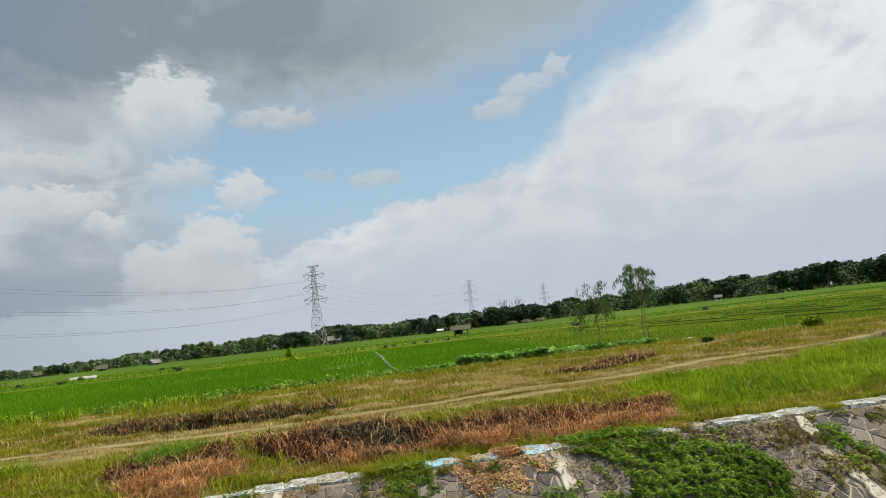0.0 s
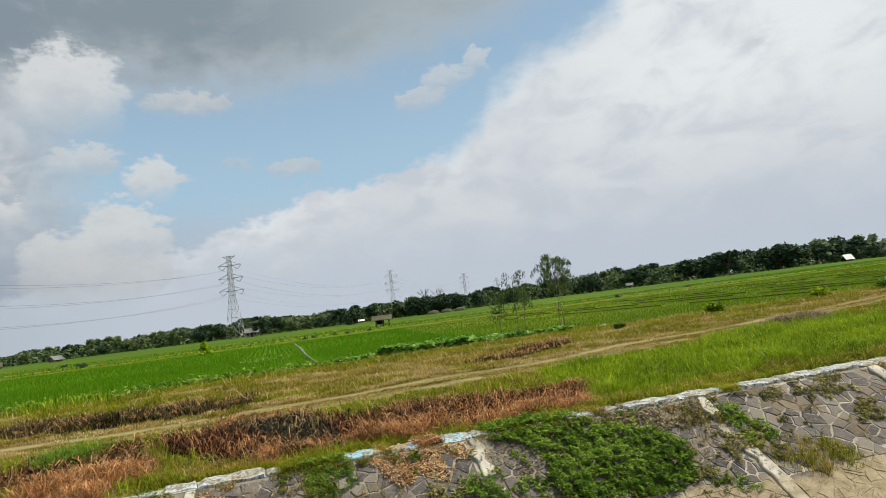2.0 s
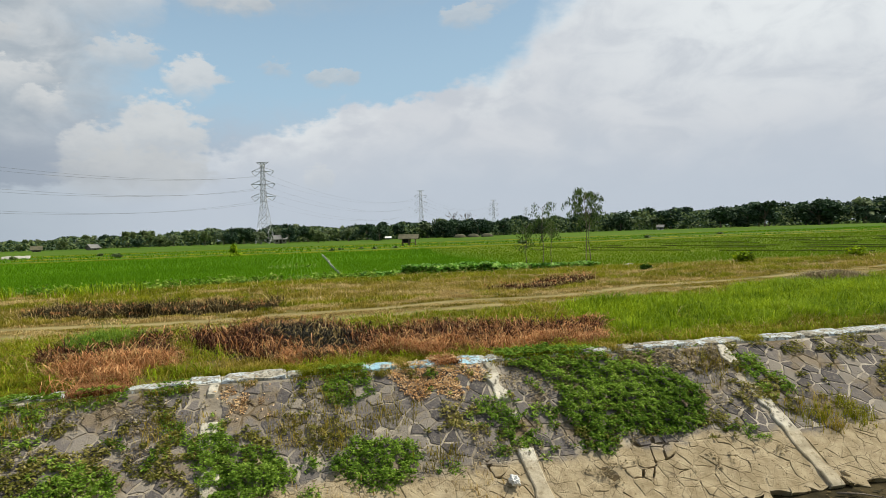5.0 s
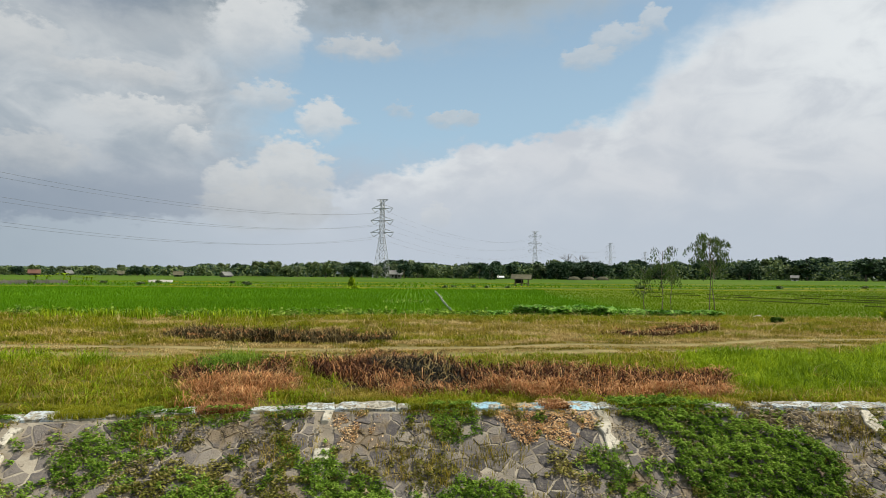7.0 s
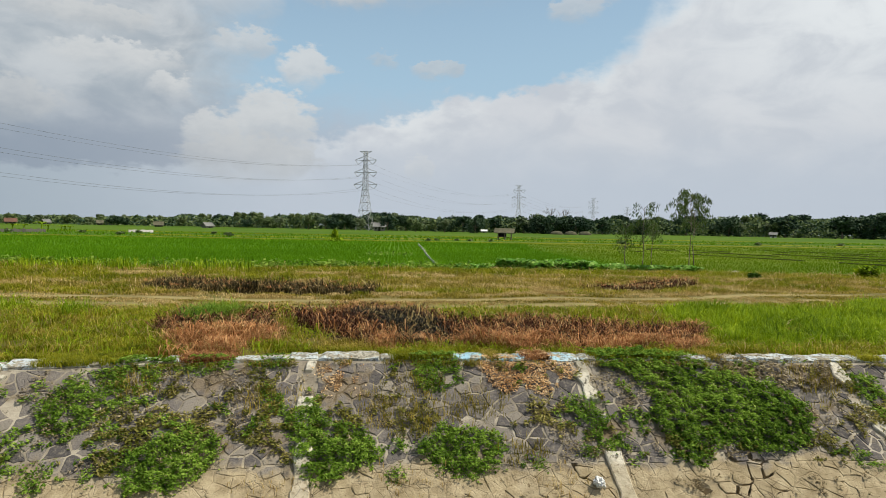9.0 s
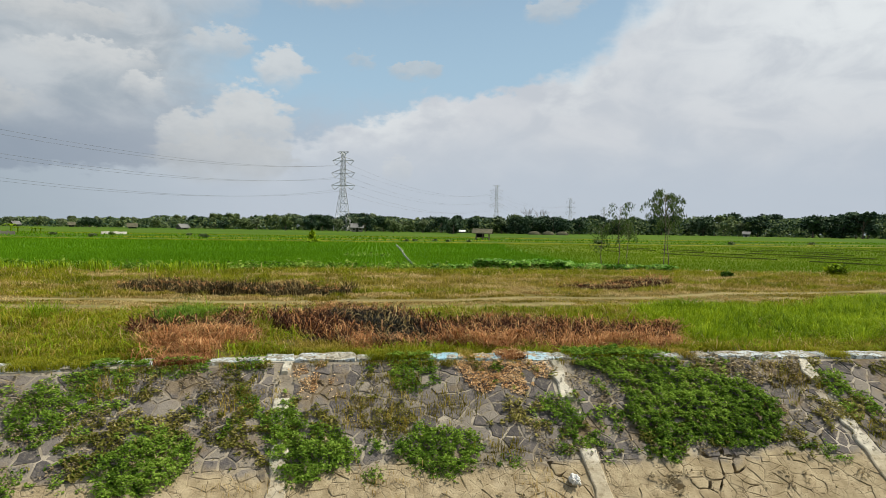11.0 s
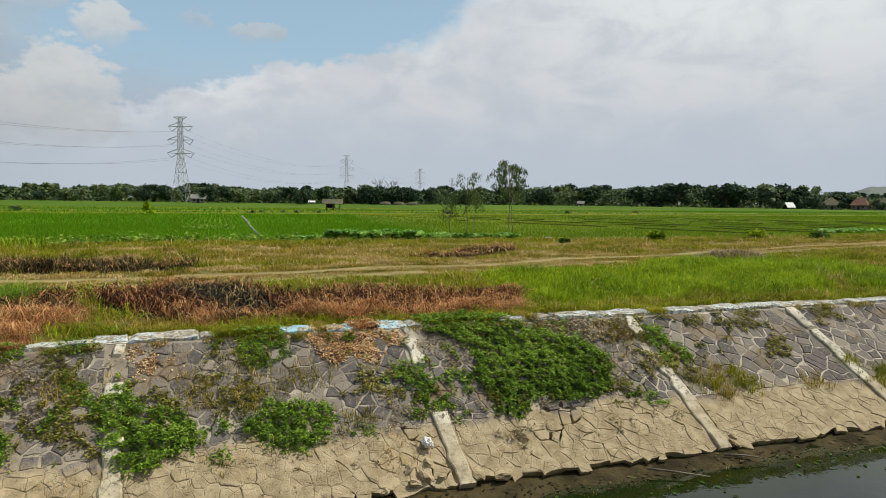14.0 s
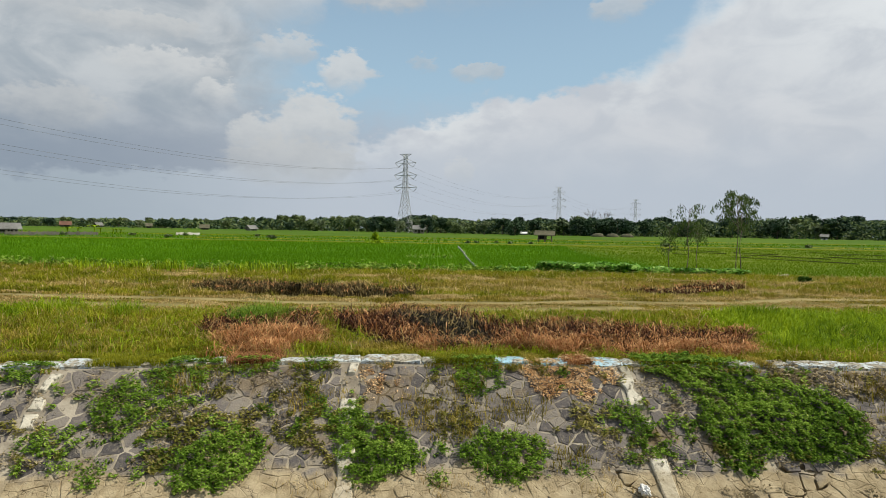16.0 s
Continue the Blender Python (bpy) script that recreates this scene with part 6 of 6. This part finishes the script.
def mound(a, dist, w, h):
    """A rounded clipped hedge-like heap before the dark trees."""
    x, y = polar(a, dist)
    bm = bmesh.new()
    bmesh.ops.create_icosphere(bm, subdivisions=4, radius=1.0)
    for v in bm.verts:
        k = 1 + 0.06 * noise.noise(v.co * 3) + 0.03 * noise.noise(v.co * 9)
        v.co = Vector((v.co.x * w / 2 * k, v.co.y * 1.5 * k, max(-0.05, v.co.z * h * k)))
    ob = part("straw_stack", bm, M_THATCH, smooth=True)
    ob.matrix_world = pose(x, y, -0.2, 0, 0, -a)
    tagged(ob, "low rounded straw stack before the dark trees", "straw stack", "straw stacks by the woods")


for a in (14.0, 15.2, 16.4):
    mound(a, 290, 5.6, 1.6)

# low walls, tarpaulin and bananas in the far fields
for a, dist, w in ((-31.6, 120, 7.0), (-29.6, 122, 4.5), (-28.0, 124, 3.0)):
    x, y = polar(a, dist)
    bm = bmesh.new()
    box(bm, (-w / 2, -0.08, 0), (w / 2, 0.08, 0.55))
    for k in range(int(w)):
        box(bm, (-w / 2 + k - 0.12, -0.12, 0), (-w / 2 + k + 0.12, -0.08, 0.7))
    ob = part("low_wall", bm, M_WALL)
    ob.matrix_world = pose(x, y, -0.16, 0, 0, -a)
    tagged(ob, "low pale wall in the far fields", "wall")
x, y = polar(-20.8, 139)
bm = bmesh.new()
bmesh.ops.create_grid(bm, x_segments=16, y_segments=6, size=1.0)
for v in bm.verts:
    v.co = Vector((v.co.x * 2.2, v.co.y * 0.8, 0.45 * (1 - abs(v.co.y)) + 0.08 * noise.noise(v.co * 3)))
bmesh.ops.solidify(bm, geom=bm.faces[:], thickness=0.03)
ob = part("tarpaulin", bm, M_SHEET, smooth=True)
ob.matrix_world = pose(x, y, -0.1, 0, 0, 20)
tagged(ob, "white tarpaulin tent over a seed bed in the fields", "tarpaulin")


def banana(x, y, h):
    """A banana plant with long arching leaves."""
    base = empty("banana_plant", pose(x, y, -0.15))
    tagged(base, "banana plant with ragged light green leaves", "banana plant", "banana plants in the fields")
    bm = bmesh.new()
    tube(bm, [(0, 0, 0), (0.03, 0, h * 0.55)], [0.14, 0.09], 6)
    part("stem", bm, M_LUSH, base)
    for i in range(7):
        a = rng.uniform(0, 6.28)
        l = h * rng.uniform(0.45, 0.7)
        bm = bmesh.new()
        rows = []
        for t in np.linspace(0, 1, 6):
            c = Vector((math.cos(a) * l * t, math.sin(a) * l * t, h * 0.55 + h * 0.5 * (t - 0.9 * t * t) * 1.6))
            s = Vector((-math.sin(a), math.cos(a), 0)) * (0.28 * math.sin(math.pi * min(1, t * 0.9 + 0.08)))
            rows.append([bm.verts.new(c - s - Vector((0, 0, 0.05))), bm.verts.new(c), bm.verts.new(c + s - Vector((0, 0, 0.05)))])
        for p, q in zip(rows, rows[1:]):
            bm.faces.new((p[0], p[1], q[1], q[0])), bm.faces.new((p[1], p[2], q[2], q[1]))
        part("leaf", bm, M_LUSH, base)


for i in range(7):
    x, y = polar(-29.0 + i * 0.6 + rng.uniform(-0.4, 0.4), 138 + rng.uniform(-7, 7))
    banana(x, y, float(rng.uniform(1.3, 2.3)))


def frame_stand(x, y):
    """A small raised stand on four legs in the rice, with a pale sheet on top."""
    base = empty("field_stand", pose(x, y, -0.15, 0, 0, -50))
    tagged(base, "small raised wooden stand with a pale sheet roof", "field stand")
    for px in (-0.9, 0.9):
        for py in (-0.6, 0.6):
            bm = bmesh.new()
            tube(bm, [(px, py, 0), (px, py, 1.9)], [0.07, 0.06], 5)
            part("post", bm, M_BARK, base)
    bm = bmesh.new()
    box(bm, (-1.4, -1.0, 1.7), (1.4, 1.0, 2.15))
    part("roof", bm, M_WHITE, base)
    bm = bmesh.new()
    box(bm, (-1.0, -0.7, 0.8), (0.4, 0.7, 0.88))
    part("platform", bm, M_BARK, base)


frame_stand(*polar(58.2, 168))

# distant hill
bm = bmesh.new()
bmesh.ops.create_grid(bm, x_segments=60, y_segments=8, size=1.0)
for v in bm.verts:
    a = 46 + 13 * (v.co.x + 1) / 2
    hgt = 50 * math.exp(-((a - 52.0) / 1.9) ** 2) + 46 * math.exp(-((a - 54.6) / 2.0) ** 2)
    x, y = polar(a, 2300 + 250 * v.co.y)
    v.co = Vector((x, y, (hgt + 3 * noise.noise(Vector((a * 2, v.co.y, 0)))) * max(0.0, 1 - v.co.y ** 2) - 2))
tagged(part("hill", bm, M_HILL, smooth=True), "low wooded hill on the horizon", "hill", kind="structure")

# ---- things on the silt and in the water ----


def rock(name, at, size, mat, label, seed, flat=0.7, parent=None):
    bm = bmesh.new()
    bmesh.ops.create_icosphere(bm, subdivisions=4 if mat is M_WHITE else 2, radius=1.0)
    for v in bm.verts:
        c = v.co * (2.2 if mat is M_WHITE else 1.3) + Vector((seed * 3.1, seed, 0))
        k = 1 + 0.5 * noise.noise(c) + 0.3 * noise.noise(c * 2.7)
        v.co = Vector((v.co.x * k * size[0], v.co.y * k * size[1], v.co.z * k * size[2] * flat))
    ob = part(name, bm, mat)
    ob.location = at
    ob.rotation_euler = (-0.5, 0.1 * seed % 1, seed)
    return tagged(ob, label, "stone" if mat is not M_WHITE else "sack")


rock("white_bundle", on_slope(2.30, 1.90, 0.07), (0.070, 0.05, 0.085), M_WHITE, "crumpled white plastic bundle lying against the rib", 2)
for i, (x, u, s) in enumerate(((2.28, 2.12, 0.12), (2.2, 2.3, 0.15), (2.05, 2.38, 0.13), (2.36, 2.34, 0.1), (2.0, 2.2, 0.1), (2.82, 2.35, 0.12), (6.45, 2.4, 0.12), (6.5, 2.3, 0.08), (3.1, 2.42, 0.14), (1.7, 2.42, 0.1))):
    rock("rubble_stone", on_slope(x, u, 0.0), (s * 0.75, s * 0.6, s * 0.5), M_STONE, "broken silt-covered stone at the foot of the bank", i + 5)


def drift(points, r, label, mat=M_BARK):
    bm = bmesh.new()
    tube(bm, points, [r * (1 - 0.6 * i / (len(points) - 1)) for i in range(len(points))], 5)
    return tagged(part("driftwood", bm, mat, smooth=True), label, "driftwood")


mz = WATER_Z
drift([(4.9, 6.45, mz + 0.08), (5.2, 6.3, mz + 0.06), (5.55, 6.12, mz + 0.03)], 0.016, "dead branch lying on the mud")
drift([(9.95, 5.05, mz - 0.01), (10.1, 5.25, mz + 0.03), (10.3, 5.42, mz + 0.05), (10.42, 5.62, mz + 0.02)], 0.014, "dead branch sticking out of the water")
drift([(8.6, 4.75, mz - 0.02), (8.75, 4.85, mz + 0.02), (8.95, 4.8, mz - 0.01)], 0.011, "dead branch sticking out of the water")
drift([(9.2, 4.9, mz), (9.25, 4.95, mz + 0.03), (9.45, 5.05, mz + 0.02)], 0.010, "dead branch sticking out of the water")
drift([(6.1, 6.5, mz + 0.09), (6.35, 6.4, mz + 0.09), (6.6, 6.3, mz + 0.05)], 0.016, "dead branch lying on the mud")
n = 130
x = rng.uniform(2.5, 20, n)
y = np.where(rng.uniform(0, 1, n) < 0.75, 6.05 + rng.normal(0, 0.18, n), rng.uniform(4.4, 6.0, n))
tagged(leaves("floating_litter", np.stack([x, y, np.full(n, WATER_Z + 0.012)], 1), 0.045, M_DARKLEAF, 30.0, 1.8), "floating leaves and weeds on the canal water", "litter", kind="stuff")
n = 260
x = np.concatenate([rng.normal(12.6, 1.1, n // 2), rng.normal(10.3, 0.8, n // 4), rng.uniform(4, 18, n - n // 2 - n // 4)])
tagged(leaves("floating_leaves", np.stack([x, 6.34 - 0.025 * (x - 10) + rng.normal(0, 0.13, n), np.full(n, WATER_Z + 0.015)], 1), 0.06, M_WILLOW, 12.0, 1.2), "pale green floating leaves along the water's edge", "water plants", kind="stuff")
n = 700
x, y = rng.uniform(2, 24, n), rng.uniform(6.2, 6.6, n)
tagged(leaves("mud_litter", np.stack([x, y, ground_z(x, y) + 0.02], 1), 0.035, M_SCORCH, 3.0, 1.8), "dead leaves and scraps on the mud", "litter", kind="stuff")
x = rng.uniform(2, 24, 120)
tagged(blades("water_weed", x, 6.2 + rng.normal(0, 0.12, len(x)), np.full(len(x), WATER_Z), 0.04, 0.004, 1.4, M_CREEP_DRY, 0.03, 3), "low weeds at the water's edge", "weeds", kind="stuff")

# ---- stones of the bank, last ----


def cells(x0, x1, u0, u1, size, seed, flat=0.86, jit=0.24):
    """Voronoi cells of jittered places on the lining."""
    r = np.random.default_rng(seed)
    pts = []
    rows = int((u1 - u0) / (size * flat))
    for j in range(-1, rows + 2):
        for i in range(-1, int((x1 - x0) / size) + 2):
            pts.append((x0 + (i + 0.5 * (j % 2)) * size + r.normal(0, size * jit), u0 + (j + 0.5) * size * flat + r.normal(0, size * jit * flat)))
    pts = np.array(pts)
    out = []
    for p in pts:
        if not (x0 - size * 0.3 < p[0] < x1 + size * 0.3 and u0 - size * 0.3 < p[1] < u1 + size * 0.3):
            continue
        d = np.hypot(*(pts - p).T)
        poly = [(x0, u0), (x1, u0), (x1, u1), (x0, u1)]
        for q in pts[np.argsort(d)[1:16]]:
            m, nx, ny = (p + q) / 2, q[0] - p[0], q[1] - p[1]
            side = [(a[0] - m[0]) * nx + (a[1] - m[1]) * ny for a in poly]
            nxt = []
            for k in range(len(poly)):
                a, b, sa, sb = poly[k], poly[(k + 1) % len(poly)], side[k], side[(k + 1) % len(poly)]
                if sa <= 0:
                    nxt.append(a)
                if sa * sb < 0:
                    f = sa / (sa - sb)
                    nxt.append((a[0] + (b[0] - a[0]) * f, a[1] + (b[1] - a[1]) * f))
            poly = nxt
            if len(poly) < 3:
                break
        if len(poly) >= 3:
            out.append(poly)
    return out


def stone_mesh(poly, r, place):
    """Corners and faces of one stone: outline shrunk for the joint, a chamfered and slightly tilted top."""
    cx, cu = np.mean([p[0] for p in poly]), np.mean([p[1] for p in poly])
    low = cu > 1.55
    gap = r.uniform(0.009, 0.020) if not low else r.uniform(0.001, 0.005)
    out = []
    for i, (x, u) in enumerate(poly):
        d = math.hypot(x - cx, u - cu)
        if d < 0.026:
            return None
        k = 1 - gap / d
        q = poly[(i + 1) % len(poly)]
        out.append((cx + (x - cx) * k, cu + (u - cu) * k))
        if math.hypot(q[0] - x, q[1] - u) > 0.10:
            mx, mu = (x + q[0]) / 2, (u + q[1]) / 2
            k = 1 - (gap + r.uniform(-0.010, 0.014)) / max(0.03, math.hypot(mx - cx, mu - cu))
            out.append((cx + (mx - cx) * k, cu + (mu - cu) * k))
    h = r.uniform(0.002, 0.011) if not low else r.uniform(0.002, 0.012)
    tx, tu = (r.normal(0, 0.03), r.normal(0, 0.03)) if not low else (r.normal(0, 0.03), r.normal(0, 0.045))
    n = len(out)
    v = [place(x, u, -0.05 if low else -0.015) for x, u in out]
    v += [place(x, u, h * 0.5 + (x - cx) * tx + (u - cu) * tu) for x, u in out]
    v += [place(cx + (x - cx) * 0.88, cu + (u - cu) * 0.88, h + (x - cx) * tx + (u - cu) * tu) for x, u in out]
    f = []
    for lev in (0, n):
        f += [(lev + k, lev + n + k, lev + n + (k + 1) % n, lev + (k + 1) % n) for k in range(n)]
    f.append(tuple(2 * n + k for k in range(n))[::-1])
    return v, f


def build_stones():
    r = np.random.default_rng(77)
    spare_v, spare_f, count = [], [], 0
    for (a, la), (b, lb) in zip(RIBS, RIBS[1:]):
        if b < -9 or a > 27:
            continue

        def place(x, u, h, a=a, la=la, b=b, lb=lb):
            """A bay runs from rib to rib, also where these lean unequally."""
            s = (x - a) / (b - a)
            return on_slope(x + u * (la * (1 - s) + lb * s), u, h)
        upper = cells(a + 0.12, b - 0.12, 0.03, 1.6, 0.225, int(a * 10) + 500, 0.8, 0.30)
        lower = cells(a + 0.12, b - 0.12, 1.6, SLOPE_LEN - 0.01, 0.23, int(a * 10) + 900, 0.55, 0.38)
        for poly in upper + lower:
            cx, cu = np.mean([p[0] for p in poly]), np.mean([p[1] for p in poly])
            lost = field_noise(cx, cu, 1.6, 180)
            if (cu > 1.6 and lost > 0.86) or (cu > SLOPE_LEN - 0.12 and r.uniform() < 0.16) or (cu < 1.6 and a < 6 and lost > 0.90):
                continue
            if cu > SLOPE_LEN - 0.2:
                stretch = r.uniform(-0.05, 0.04)
                poly = [(x, u + (stretch + r.normal(0, 0.02) if u > SLOPE_LEN - 0.05 else 0.0)) for x, u in poly]
            if crack_depth(cx + 0.07 * cu, cu) > 0.03:
                poly = [(cx + (x - cx) * 0.84, cu + (u - cu) * 0.84) for x, u in poly]
            got = stone_mesh(poly, r, place)
            if got is None:
                continue
            v, f = got
            if 1.2 < cx < 6.4 and count < 300 and not (3.4 < cx < 5.0 and cu < 1.2):
                link_mesh("stone", v, f, M_STONE, lining)
                count += 1
            else:
                o = len(spare_v)
                spare_v += v
                spare_f += [tuple(i + o for i in q) for q in f]
    ob = link_mesh("stones", spare_v, spare_f, M_STONE, lining)
    tagged(ob, kind="stuff")


build_stones()
